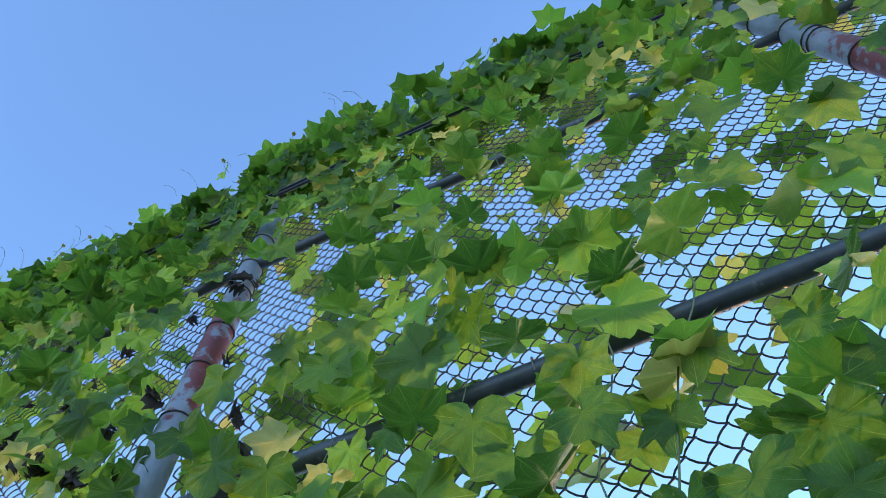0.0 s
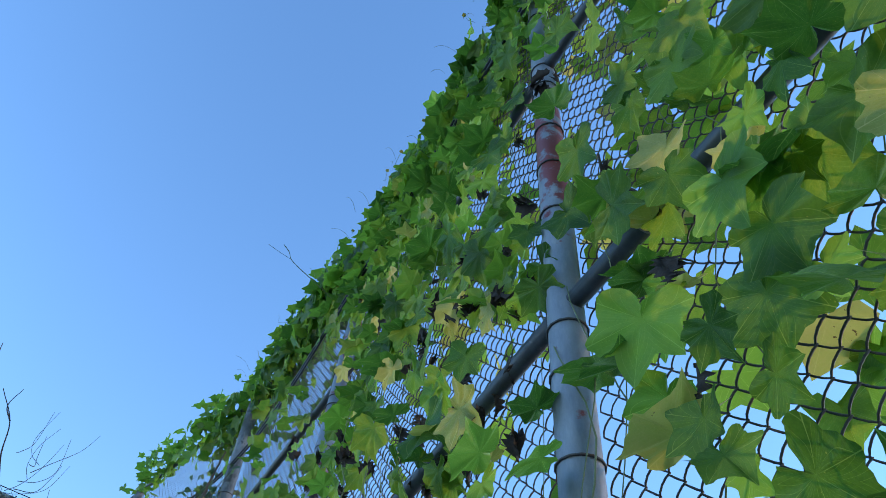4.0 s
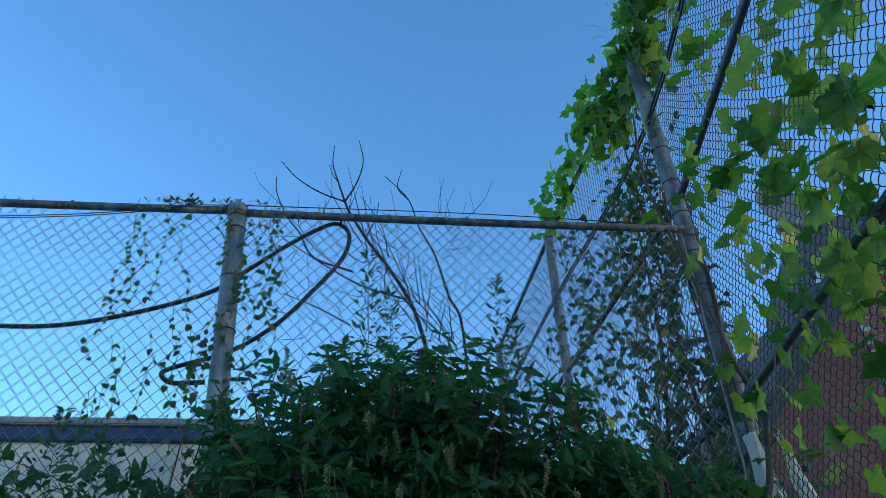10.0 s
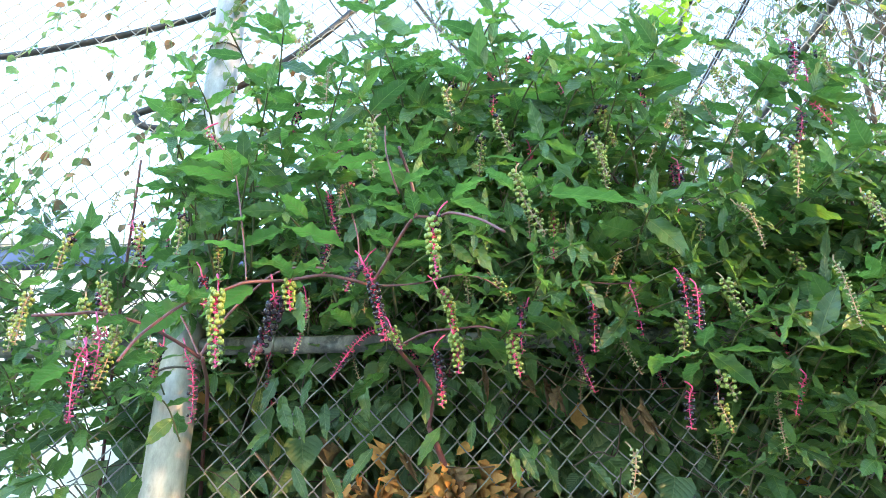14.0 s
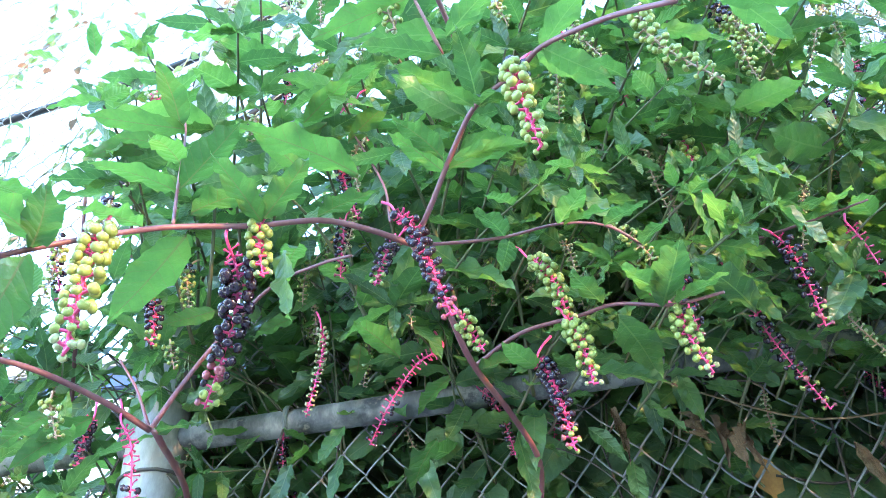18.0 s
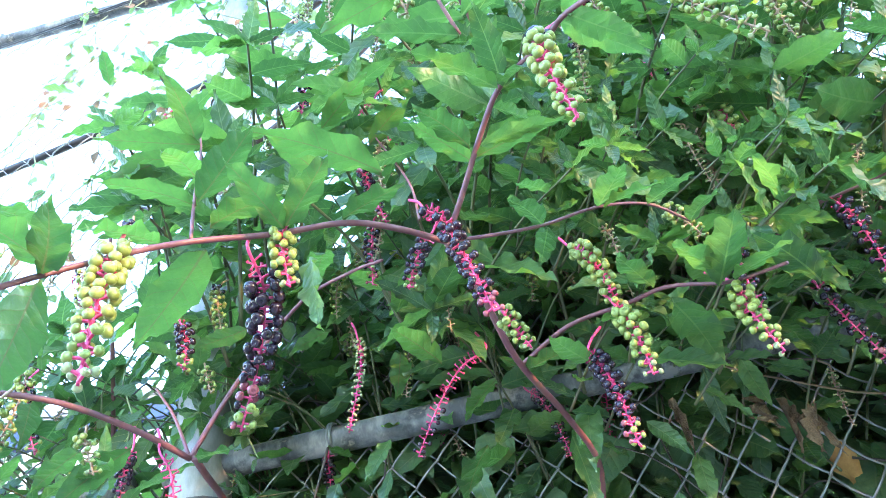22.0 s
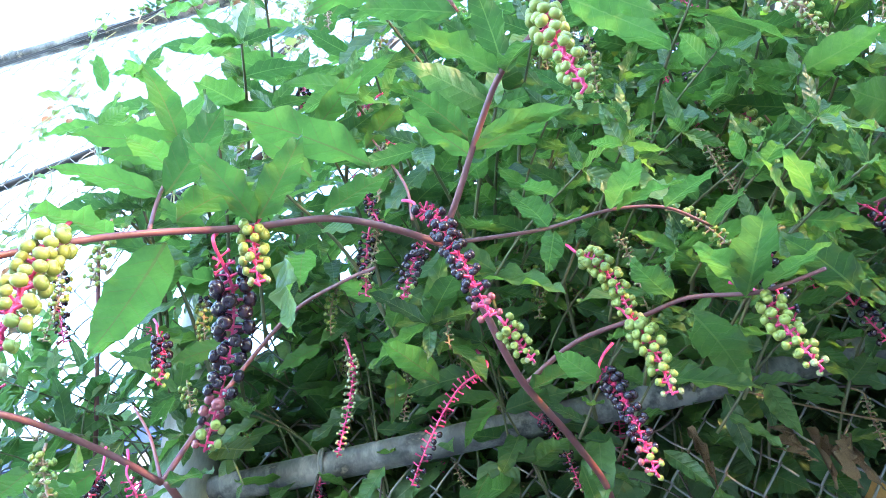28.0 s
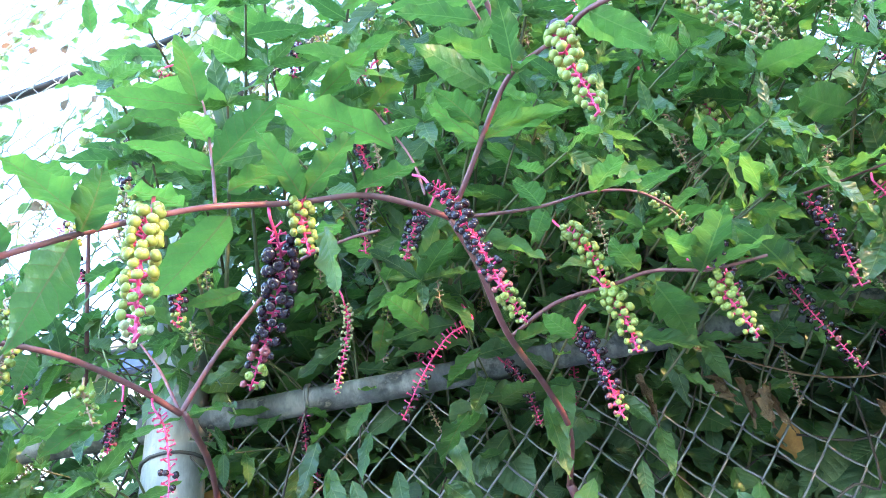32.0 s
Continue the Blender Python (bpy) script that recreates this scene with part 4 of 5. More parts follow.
for k in range(490):
    y = rnd.uniform(4.9, 6.7) if k < 320 else rnd.uniform(5.0, 5.7)
    x = 2.5 - 0.11 * (y - 4.96) + rnd.uniform(-0.12, 0.06)
    z = rnd.uniform(1.6, 4.7)
    b = Vector((x, y, z))
    pts = [b]
    for j in range(rnd.randrange(3, 6)):
        b = b + Vector((rnd.gauss(0, 0.05), rnd.gauss(0, 0.08), -rnd.uniform(0.05, 0.12)))
        pts.append(b)
        for q in range(2):
            CF.leaf(rnd.choice(("oval", "heart")), aim(b, (rnd.gauss(0, 1), rnd.gauss(0, 1), -0.9), (rnd.gauss(-0.3, 0.6), rnd.gauss(-0.8, 0.6), 0.45), rnd.uniform(0.035, 0.068)), M_SMALL if rnd.random() < 0.97 else M_YELLOW, True, None, True)
    thin.add(*tube(pts, 0.002, 4))
for k in range(26):
    b = Vector((rnd.uniform(2.2, 2.5), rnd.uniform(4.88, 5.5), rnd.uniform(2.7, 3.8)))
    pts = [b]
    for j in range(7):
        b = b + Vector((rnd.gauss(0, 0.03), rnd.gauss(0, 0.03), -rnd.uniform(0.06, 0.16)))
        pts.append(b)
    thin.add(*tube(smooth_line(pts, 3), rnd.uniform(0.002, 0.004), 5))
part("twig_mass", thin, M_BARK, creeper, kind="stuff")
CF.done()
bag = Shape()
bvs, bfs = [], []
for lobe, (x0, x1, y0, z0, z1, w0, w1) in enumerate(((2.475, 2.52, 4.875, 2.37, 2.03, 0.035, 0.062), (2.595, 2.655, 4.85, 2.37, 2.06, 0.012, 0.042))):
    for i in range(9):
        f = i / 8
        for j in range(9):
            u = j / 4 - 1
            w = w0 + (w1 - w0) * f
            bvs.append((x0 - 0.05 + (x1 - x0) * f + u * w + 0.004 * math.sin(j * 2.2 + i), y0 - 0.05 - 0.03 * (1 - u * u) - 0.008 * math.sin(j * 1.9 + i * 0.8), z0 + (z1 - z0) * f + 0.012 * u + 0.006 * math.sin(j * 2.5)))
    for i in range(8):
        for j in range(8):
            a = lobe * 81 + i * 9 + j
            bfs.append((a, a + 1, a + 10, a + 9))
only("plastic_bag", bag.add(bvs, bfs), M_BAG, "torn white plastic bag caught on the corner post", "bag")

# ---- slender creeper on the cross fence ----
slim = thing("slender_creeper", "thin creeper with small green leaves hanging on the cross fence", "vine", (-0.2, 4.8, 2))
SF = Foliage(slim, 200)
thread = Shape()
for k in range(52):
    x, z = 0.24 - 0.74 * rnd.random() ** 1.35, rnd.uniform(2.3, 3.58) if k > 5 else 3.56
    b = Vector((x, 4.79, z))
    pts = [b]
    for j in range(rnd.randrange(5, 13)):
        b = b + Vector((rnd.gauss(0, 0.022), rnd.gauss(0, 0.006), -rnd.uniform(0.035, 0.07)))
        pts.append(b)
        for q in range(rnd.choice((1, 1, 2))):
            big = rnd.random() < 0.2
            SF.leaf("heart" if big else "oval", aim(b, (rnd.gauss(0, 0.8), rnd.gauss(-0.3, 0.3), -1), (rnd.gauss(0, 0.5), -1, rnd.gauss(0.3, 0.5)), rnd.uniform(0.03, 0.046) if big else rnd.uniform(0.016, 0.036)),
                    M_SMALL_LIT if rnd.random() < 0.86 else M_DRY)
    thread.add(*tube(pts, 0.0016, 4))
for k in range(40):
    b = Vector((rnd.uniform(-0.45, 0.12), 4.83, 3.578))
    for j in range(3):
        SF.leaf("oval", aim(b + Vector((rnd.gauss(0, 0.03), rnd.gauss(0, 0.02), 0)), (rnd.gauss(0, 0.8), rnd.gauss(0, 0.5), 0.7), (rnd.gauss(0, 0.5), -0.7, 1), rnd.uniform(0.018, 0.034)), M_SMALL_LIT if rnd.random() < 0.8 else M_DRY)
part("stem_mass", thread, M_VINE_STEM, slim, kind="stuff")
SF.done()


# ---- pokeweed ----
poke = thing("pokeweed_bush", "large pokeweed with red stems, broad leaves and hanging berries", "shrub", (0.8, 4.75, 0))
PF = Foliage(poke, 300)


def berry_mesh(n, prof):
    """A round berry, flattened, with a dimple at its end."""
    v, f = [], []
    for r, z in prof:
        for k in range(n):
            a = 2 * math.pi * k / n
            rr = max(r, 0.01) * (1 + 0.035 * math.cos(5 * a))
            v.append((rr * math.cos(a), rr * math.sin(a), z))
    for i in range(len(prof) - 1):
        for k in range(n):
            a, b = i * n + k, i * n + (k + 1) % n
            f.append((a, a + n, b + n, b))
    return np.array(v), f


BERRY = berry_mesh(10, [(0.0, 0.46), (0.11, 0.48), (0.20, 0.63), (0.44, 0.72), (0.80, 0.54), (1.0, 0.05), (0.86, -0.46), (0.45, -0.76), (0.0, -0.82)])
BERRY_FAR = berry_mesh(6, [(0.0, 0.25), (0.5, 0.62), (1.0, 0.0), (0.0, -0.85)])
BERRY_MESH = {m.name: Shape().add(*BERRY).mesh("berry", m) for m in (M_BERRY_G, M_BERRY_B, M_BERRY_R, M_BUD)}


def raceme(top, tip, look_of, size=0.0052, near=False, parent=None):
    """A hanging cluster: pink stalk from top to tip, berries all round on short stalks. look_of: ripeness."""
    size *= 0.90
    top, tip = Vector(top), Vector(tip)
    way = tip - top
    length = way.length
    bow = Vector((rnd.uniform(-0.1, 0.1), rnd.uniform(-0.1, 0.1), 0.12)) * length
    hook = Vector((rnd.choice((-1, 1)) * rnd.uniform(0.010, 0.022), rnd.uniform(0.008, 0.02), 0))
    rise = 1.0 if near else 0.45
    line = smooth_line([top + (hook * 0.9 + Vector((0, 0, 0.034))) * rise, top + (hook * 0.35 + Vector((0, 0, 0.018))) * rise, top, top.lerp(tip, 0.3) + bow * 0.8, top.lerp(tip, 0.65) + bow * 0.7, tip], 6)
    stalk = Shape().add(*tube(line, [0.0016 - 0.0007 * k / (len(line) - 1) for k in range(len(line))], 6))
    rest = {}
    n = int(length / (size * 2 * 0.30) * (1.18 if near else 0.95))
    if look_of in ("bare", "flower"):
        n = int(n * (0.72 if look_of == "bare" else 1.05))
    places = []
    for k in range(n):
        f = 0.10 + 0.90 * (k + 0.5) / n
        along = 12 + f * (len(line) - 13)
        i = min(int(along), len(line) - 2)
        c = line[i].lerp(line[i + 1], along - i)
        d = (line[i + 1] - line[i]).normalized()
        x = d.orthogonal().normalized()
        a = k * 2.4 + rnd.uniform(-0.3, 0.3)
        out = (x * math.cos(a) + d.cross(x) * math.sin(a) - d * 0.12).normalized()
        r = size * (1.08 - 0.45 * f ** 3) * rnd.uniform(0.86, 1.1)
        if look_of == "green":
            m = M_BERRY_G if f < 0.93 else M_BUD
        elif look_of == "ripe":
            m = M_BERRY_B if f < 0.84 + rnd.uniform(-0.1, 0.12) else (M_BERRY_R if rnd.random() < 0.5 else M_BERRY_G)
            if f < 0.22:
                m = None
        elif look_of == "mixed":
            m = M_BERRY_B if f < 0.28 + rnd.uniform(-0.15, 0.1) else M_BERRY_G
        elif look_of == "bare":
            m = M_BERRY_B if (f > 0.62 and rnd.random() < 0.35) else None
        elif look_of == "tipripe":
            m = None if f < 0.46 and rnd.random() < 0.9 else (M_BERRY_B if f < 0.93 else M_BERRY_R)
        else:
            m, r = M_BUD, r * 0.55
        reach = r * 0.8 + 0.0032
        if m is None:
            end = c + out * 0.0065
            stalk.add(*tube([c, end, end + out * 0.002], [0.0007, 0.0008, 0.0016], 4, False))
            continue
        stalk.add(*tube([c, c + out * reach], 0.0011, 4 if near else 3, False))
        places.append((m, aim(c + out * (reach + r * 0.55), out.orthogonal(), out, r)))
    ob = part("raceme", stalk, M_PINK if near or look_of in ("ripe", "tipripe", "bare") else M_STALK, parent or poke)
    for m, pm in places:
        if near:
            o = new("berry", BERRY_MESH[m.name])
            o.parent, o.matrix_basis = ob, pm
        else:
            a = np.array(pm)
            rest.setdefault(m.name, (m, Shape()))[1].add(BERRY_FAR[0] @ a[:3, :3].T + a[:3, 3], BERRY_FAR[1])
    for m, sh in rest.values():
        part("berry_mass", sh, m, ob, kind="stuff")
    return ob


def stem(points, r0, r1, name="stem", material=None, steps=5):
    line = smooth_line(points, steps)
    n = len(line)
    part(name, Shape().add(*tube(line, [r0 + (r1 - r0) * k / (n - 1) for k in range(n)], 8)), material or M_POKE_STEM, poke)
    return line


def poke_leaf(base, tip, normal=None, material=None, own=True):
    base, tip = Vector(base), Vector(tip)
    if normal is None and base.x > 0.62:
        normal, material = (rnd.gauss(0, 0.3), -0.08, 1), material or M_POKE
    if normal is None:
        normal = (rnd.gauss(0, 0.22), rnd.gauss(0.05, 0.2), 1)
    i = rnd.randrange(7)
    end = LEAF["lance"][i][0][-3]
    fall = math.atan2(-end[2], end[1])
    size = (tip - base).length / math.hypot(end[1], end[2])
    PF.leaf("lance", aim(base, tip - base, normal, size) @ Matrix.Rotation(fall, 4, "X"), material or M_POKE_SHADED, own, i)


def shoot(points, r0=0.006, r1=0.002, size=0.11, gap=0.05, first=0.25, fruit=0.25, own=False, low=False):
    """A leafy shoot: leaves turn round the stem, a rosette at its end, clusters here and there."""
    line = stem(points, r0, r1, "shoot", M_SHOOT)
    total = sum((b - a).length for a, b in zip(line, line[1:]))
    run, turn, nxt = 0.0, rnd.uniform(0, 6), total * first
    for a, b in zip(line, line[1:]):
        run += (b - a).length
        if run < nxt:
            continue
        nxt = run + gap * rnd.uniform(0.7, 1.3)
        if b.y < 4.86 and 1.88 < b.z < 2.02 and rnd.random() < 0.5:
            continue
        d = (b - a).normalized()
        turn += 2.3
        x = d.orthogonal().normalized()
        out = x * math.cos(turn) + d.cross(x) * math.sin(turn)
        out = (Vector((out.x, out.y, out.z * 0.35)) + d * 0.15 + Vector((0, -0.25, 0.05))).normalized()
        ln = size * rnd.uniform(0.75, 1.2)
        m = M_POKE if rnd.random() < 0.993 else M_POKE_YELLOW
        face = Vector((0, -1, 0.30)) if rnd.random() < 0.42 else Vector((0, 0.12, 1))
        sag = rnd.uniform(-1.1, -0.3) if face.y < 0 else rnd.uniform(-0.35, 0.10)
        PF.leaf("lance", aim(b, out + Vector((0, 0, sag)), face + out * 0.25 + Vector((rnd.gauss(0, 0.35), rnd.gauss(0, 0.25), 0)), ln) @ Matrix.Diagonal((rnd.uniform(0.95, 1.32), 1, 1, 1)), m, own, None, low)
        if rnd.random() < fruit:
            t = b + Vector((rnd.uniform(-0.03, 0.03), rnd.uniform(-0.05, 0), 0.005))
            raceme(t, t + Vector((rnd.gauss(0, 0.02), rnd.gauss(-0.01, 0.02), -rnd.uniform(0.07, 0.13))), rnd.choice(("green", "green", "flower", "ripe", "bare", "flower")), rnd.uniform(0.0035, 0.0045))
    e, d = line[-1], (line[-1] - line[-3]).normalized()
    for k in range(5):
        a = k * 1.26 + turn
        x = d.orthogonal().normalized()
        out = (x * math.cos(a) + d.cross(x) * math.sin(a) + d * 0.35).normalized()
        PF.leaf("lance", aim(e, out, Vector((0, 0, 1)) + out * 0.3, size * rnd.uniform(0.45, 0.8)), M_POKE, own, None, low)


# canes from the ground, through and over the middle rail
stem([(0.95, 5.28, -0.05), (0.90, 5.25, 0.9), (0.80, 5.12, 1.4), (0.70, 4.90, 1.62), (0.663, 4.80, 1.688)], 0.011, 0.006)
stem([(0.16, 5.28, -0.05), (0.15, 5.2, 0.9), (0.13, 5.0, 1.60), (0.17, 4.82, 1.765), (0.240, 4.56, 1.75)], 0.006, 0.004)
stem([(1.3, 5.25, -0.05), (1.35, 5.25, 1.2), (1.25, 4.90, 2.1), (1.0, 4.75, 2.6)], 0.006, 0.003)
stem([(1.7, 5.3, -0.05), (1.75, 5.2, 1.2), (1.7, 4.8, 1.9), (1.6, 4.6, 2.25)], 0.006, 0.003)
stem([(-0.1, 5.3, -0.05), (-0.15, 5.2, 1.2), (-0.1, 4.9, 1.9), (0.0, 4.6, 2.25)], 0.006, 0.003)


def crown_top(x):
    """The height of the bush's outline above x."""
    pts = ((-0.9, 1.55), (-0.5, 1.78), (-0.27, 1.98), (0.0, 2.25), (0.25, 2.56), (0.62, 2.75), (0.97, 2.87), (1.28, 2.74), (1.5, 2.5), (1.8, 2.28), (2.1, 2.05), (2.4, 1.85))
    for (a, p), (b, q) in zip(pts, pts[1:]):
        if x <= b:
            return p + (q - p) * max(0, (x - a)) / (b - a)
    return 1.8


# the long arching branch and its forks
stem([(0.572, 4.368, 1.804), (0.538, 4.330, 1.796), (0.501, 4.300, 1.787), (0.454, 4.270, 1.762), (0.404, 4.240, 1.743), (0.380, 4.210, 1.714), (0.344, 4.180, 1.680), (0.322, 4.120, 1.609), (0.324, 4.070, 1.552)], 0.0030, 0.0019)
stem([(0.572, 4.368, 1.804), (0.595, 4.340, 1.826), (0.628, 4.300, 1.866), (0.651, 4.270, 1.877), (0.686, 4.215, 1.840), (0.706, 4.190, 1.833), (0.747, 4.150, 1.796), (0.779, 4.120, 1.756)], 0.0029, 0.0019)
stem([(0.651, 4.270, 1.877), (0.647, 4.260, 1.918), (0.638, 4.240, 1.945), (0.625, 4.200, 1.966)], 0.0030, 0.0024)
stem([(0.572, 4.368, 1.804), (0.591, 4.420, 1.780), (0.609, 4.500, 1.750), (0.646, 4.620, 1.741), (0.671, 4.720, 1.726), (0.663, 4.800, 1.688)], 0.0031, 0.0040)
stem([(0.572, 4.368, 1.804), (0.612, 4.380, 1.810), (0.661, 4.400, 1.826), (0.719, 4.420, 1.851), (0.767, 4.430, 1.849), (0.804, 4.450, 1.833)], 0.0019, 0.0013, 'shoot')
stem([(0.611, 4.520, 1.755), (0.665, 4.500, 1.776), (0.724, 4.480, 1.774), (0.762, 4.460, 1.769), (0.808, 4.450, 1.753), (0.828, 4.430, 1.741), (0.845, 4.400, 1.725)], 0.0025, 0.0015, 'shoot')
stem([(0.234, 4.560, 1.751), (0.208, 4.500, 1.759), (0.172, 4.420, 1.759), (0.127, 4.360, 1.750), (0.109, 4.320, 1.729), (0.072, 4.280, 1.708)], 0.0036, 0.0024)
stem([(0.234, 4.560, 1.751), (0.251, 4.580, 1.818), (0.285, 4.580, 1.873), (0.362, 4.550, 1.928), (0.441, 4.500, 1.912), (0.489, 4.460, 1.883)], 0.0033, 0.0018)
stem([(0.234, 4.560, 1.751), (0.180, 4.600, 1.835), (0.134, 4.620, 1.896)], 0.0022, 0.0015, 'shoot')
stem([(0.402, 4.240, 1.746), (0.385, 4.260, 1.812), (0.326, 4.340, 1.994), (0.287, 4.380, 2.097)], 0.0015, 0.0012, 'shoot')
stem([(0.552, 4.360, 1.831), (0.538, 4.400, 1.929), (0.496, 4.440, 2.065)], 0.0015, 0.0012, 'shoot')
stem([(0.626, 4.220, 1.888), (0.615, 4.200, 1.914), (0.606, 4.190, 1.947), (0.603, 4.180, 1.992)], 0.0018, 0.0012, 'shoot')
stem([(0.965, 4.600, 1.932), (0.992, 4.550, 1.904), (1.012, 4.500, 1.875), (1.044, 4.450, 1.851)], 0.0022, 0.0012, 'shoot')
stem([(0.773, 4.600, 2.202), (0.845, 4.580, 2.176), (0.941, 4.550, 2.121), (0.943, 4.520, 2.010)], 0.0019, 0.0012, 'shoot')
# its clusters
raceme((0.377, 4.200, 1.710), (0.404, 4.166, 1.581), 'green', 0.0047, True)
raceme((0.438, 4.260, 1.741), (0.384, 4.380, 1.663), 'ripe', 0.0058, True)
raceme((0.685, 4.215, 1.843), (0.687, 4.197, 1.725), 'mixed', 0.0048, True)
raceme((0.558, 4.360, 1.842), (0.606, 4.320, 1.682), 'tipripe', 0.0046, True)
raceme((0.608, 4.400, 1.739), (0.626, 4.420, 1.709), 'green', 0.0038, True)
raceme((0.461, 4.270, 1.764), (0.464, 4.280, 1.714), 'green', 0.0040, True)
raceme((0.684, 4.460, 1.845), (0.715, 4.470, 1.755), 'green', 0.0046, True)
raceme((0.712, 4.460, 1.753), (0.721, 4.452, 1.678), 'green', 0.0048, True)
raceme((0.818, 4.450, 1.743), (0.825, 4.441, 1.669), 'green', 0.0045, True)
raceme((0.573, 4.580, 1.822), (0.474, 4.630, 1.734), 'bare', 0.0042, True)
raceme((0.677, 4.500, 1.741), (0.693, 4.460, 1.623), 'ripe', 0.0042, True)
raceme((0.410, 4.620, 1.906), (0.397, 4.620, 1.776), 'flower', 0.0045, True)
raceme((0.231, 4.500, 1.897), (0.247, 4.500, 1.826), 'ripe', 0.0042, True)
raceme((0.549, 4.450, 1.897), (0.514, 4.470, 1.843), 'ripe', 0.0042, True)
raceme((0.145, 4.340, 1.713), (0.163, 4.330, 1.623), 'bare', 0.0042, True)
raceme((0.161, 4.560, 1.779), (0.143, 4.580, 1.719), 'ripe', 0.0036, True)
raceme((0.222, 4.520, 1.743), (0.256, 4.520, 1.614), 'bare', 0.0045, True)
raceme((0.218, 4.400, 2.166), (0.279, 4.420, 2.104), 'flower', 0.0060, True)
raceme((0.491, 4.460, 2.173), (0.470, 4.460, 2.147), 'flower', 0.0060, True)
raceme((0.479, 4.460, 2.112), (0.517, 4.460, 2.075), 'flower', 0.0060, True)
raceme((0.918, 4.520, 2.090), (0.912, 4.520, 1.940), 'green', 0.0046, True)
raceme((0.786, 4.460, 1.867), (0.821, 4.470, 1.814), 'green', 0.0036)
raceme((0.585, 4.190, 2.014), (0.589, 4.200, 1.905), 'green', 0.0050)
raceme((0.816, 4.250, 1.959), (0.856, 4.250, 1.832), 'green', 0.0047)
raceme((0.980, 4.400, 2.158), (1.009, 4.400, 2.053), 'mixed', 0.0048)
raceme((0.972, 4.520, 1.878), (0.967, 4.500, 1.736), 'ripe', 0.0050)
raceme((0.948, 4.600, 1.832), (0.982, 4.600, 1.694), 'ripe', 0.0050)
raceme((0.875, 4.600, 2.225), (0.904, 4.600, 2.148), 'ripe', 0.0042)
raceme((0.937, 4.530, 2.029), (0.907, 4.520, 1.940), 'green', 0.0042)
raceme((0.818, 4.620, 2.171), (0.879, 4.620, 2.115), 'flower', 0.0050)
raceme((0.704, 4.400, 2.274), (0.713, 4.400, 2.204), 'green', 0.0050)
raceme((0.366, 4.500, 2.593), (0.358, 4.500, 2.460), 'green', 0.0042)
raceme((0.380, 4.600, 2.528), (0.378, 4.600, 2.448), 'green', 0.0042)
raceme((0.498, 4.500, 2.419), (0.486, 4.500, 2.313), 'green', 0.0045)
raceme((0.218, 4.600, 2.032), (0.234, 4.600, 1.932), 'mixed', 0.0042)
raceme((0.202, 4.620, 1.907), (0.214, 4.620, 1.870), 'green', 0.0042)
raceme((0.657, 4.620, 2.174), (0.647, 4.620, 2.081), 'flower', 0.0050)
raceme((0.184, 4.450, 1.735), (0.204, 4.450, 1.692), 'green', 0.0042)
raceme((1.219, 4.500, 2.315), (1.115, 4.500, 2.142), 'flower', 0.0060)
raceme((0.146, 4.320, 1.676), (0.148, 4.320, 1.554), 'tipripe', 0.0050)
raceme((0.156, 4.300, 1.665), (0.161, 4.300, 1.553), 'bare', 0.0048)
raceme((0.171, 4.350, 1.721), (0.160, 4.350, 1.614), 'green', 0.0047)
raceme((0.216, 4.400, 1.971), (0.218, 4.400, 1.882), 'mixed', 0.0046)
raceme((1.127, 4.450, 1.869), (1.130, 4.450, 1.779), 'ripe', 0.0050)
raceme((1.133, 4.400, 1.820), (1.121, 4.400, 1.715), 'tipripe', 0.0048)
raceme((1.206, 4.450, 1.859), (1.237, 4.450, 1.784), 'green', 0.0050)
raceme((1.131, 4.500, 1.669), (1.117, 4.500, 1.596), 'tipripe', 0.0050)
raceme((1.162, 4.450, 1.678), (1.185, 4.450, 1.632), 'green', 0.0060)
raceme((1.172, 4.500, 1.648), (1.188, 4.500, 1.590), 'mixed', 0.0045)
raceme((1.024, 4.550, 1.575), (1.012, 4.550, 1.492), 'flower', 0.0070)
raceme((1.051, 4.500, 2.323), (1.066, 4.500, 2.191), 'mixed', 0.0046)
raceme((1.369, 4.600, 2.537), (1.386, 4.600, 2.433), 'green', 0.0046)
raceme((1.015, 4.550, 2.526), (1.019, 4.550, 2.375), 'green', 0.0050)
raceme((1.036, 4.500, 2.320), (1.071, 4.510, 2.192), 'mixed', 0.0050)
raceme((0.719, 4.550, 2.447), (0.723, 4.570, 2.330), 'mixed', 0.0050)
raceme((0.893, 4.600, 2.293), (0.886, 4.600, 2.174), 'bare', 0.0050)
raceme((0.387, 4.600, 2.499), (0.395, 4.600, 2.378), 'green', 0.0050)
raceme((0.283, 4.600, 2.348), (0.283, 4.600, 2.265), 'green', 0.0050)
raceme((1.260, 4.600, 2.630), (1.341, 4.600, 2.359), 'flower', 0.0060)
raceme((1.430, 4.600, 1.997), (1.441, 4.600, 1.899), 'green', 0.0050)
raceme((1.471, 4.620, 1.859), (1.448, 4.620, 1.820), 'green', 0.0060)
raceme((1.605, 4.600, 1.851), (1.607, 4.600, 1.771), 'flower', 0.0060)
# broad leaves on the near branches
poke_leaf((0.349, 4.180, 1.684), (0.345, 4.100, 1.670))
poke_leaf((0.323, 4.150, 1.643), (0.340, 4.078, 1.630))
poke_leaf((0.332, 4.190, 1.685), (0.240, 4.262, 1.663))
poke_leaf((0.409, 4.250, 1.742), (0.319, 4.330, 1.726))
poke_leaf((0.388, 4.260, 1.804), (0.342, 4.204, 1.793))
poke_leaf((0.461, 4.270, 1.767), (0.522, 4.214, 1.764))
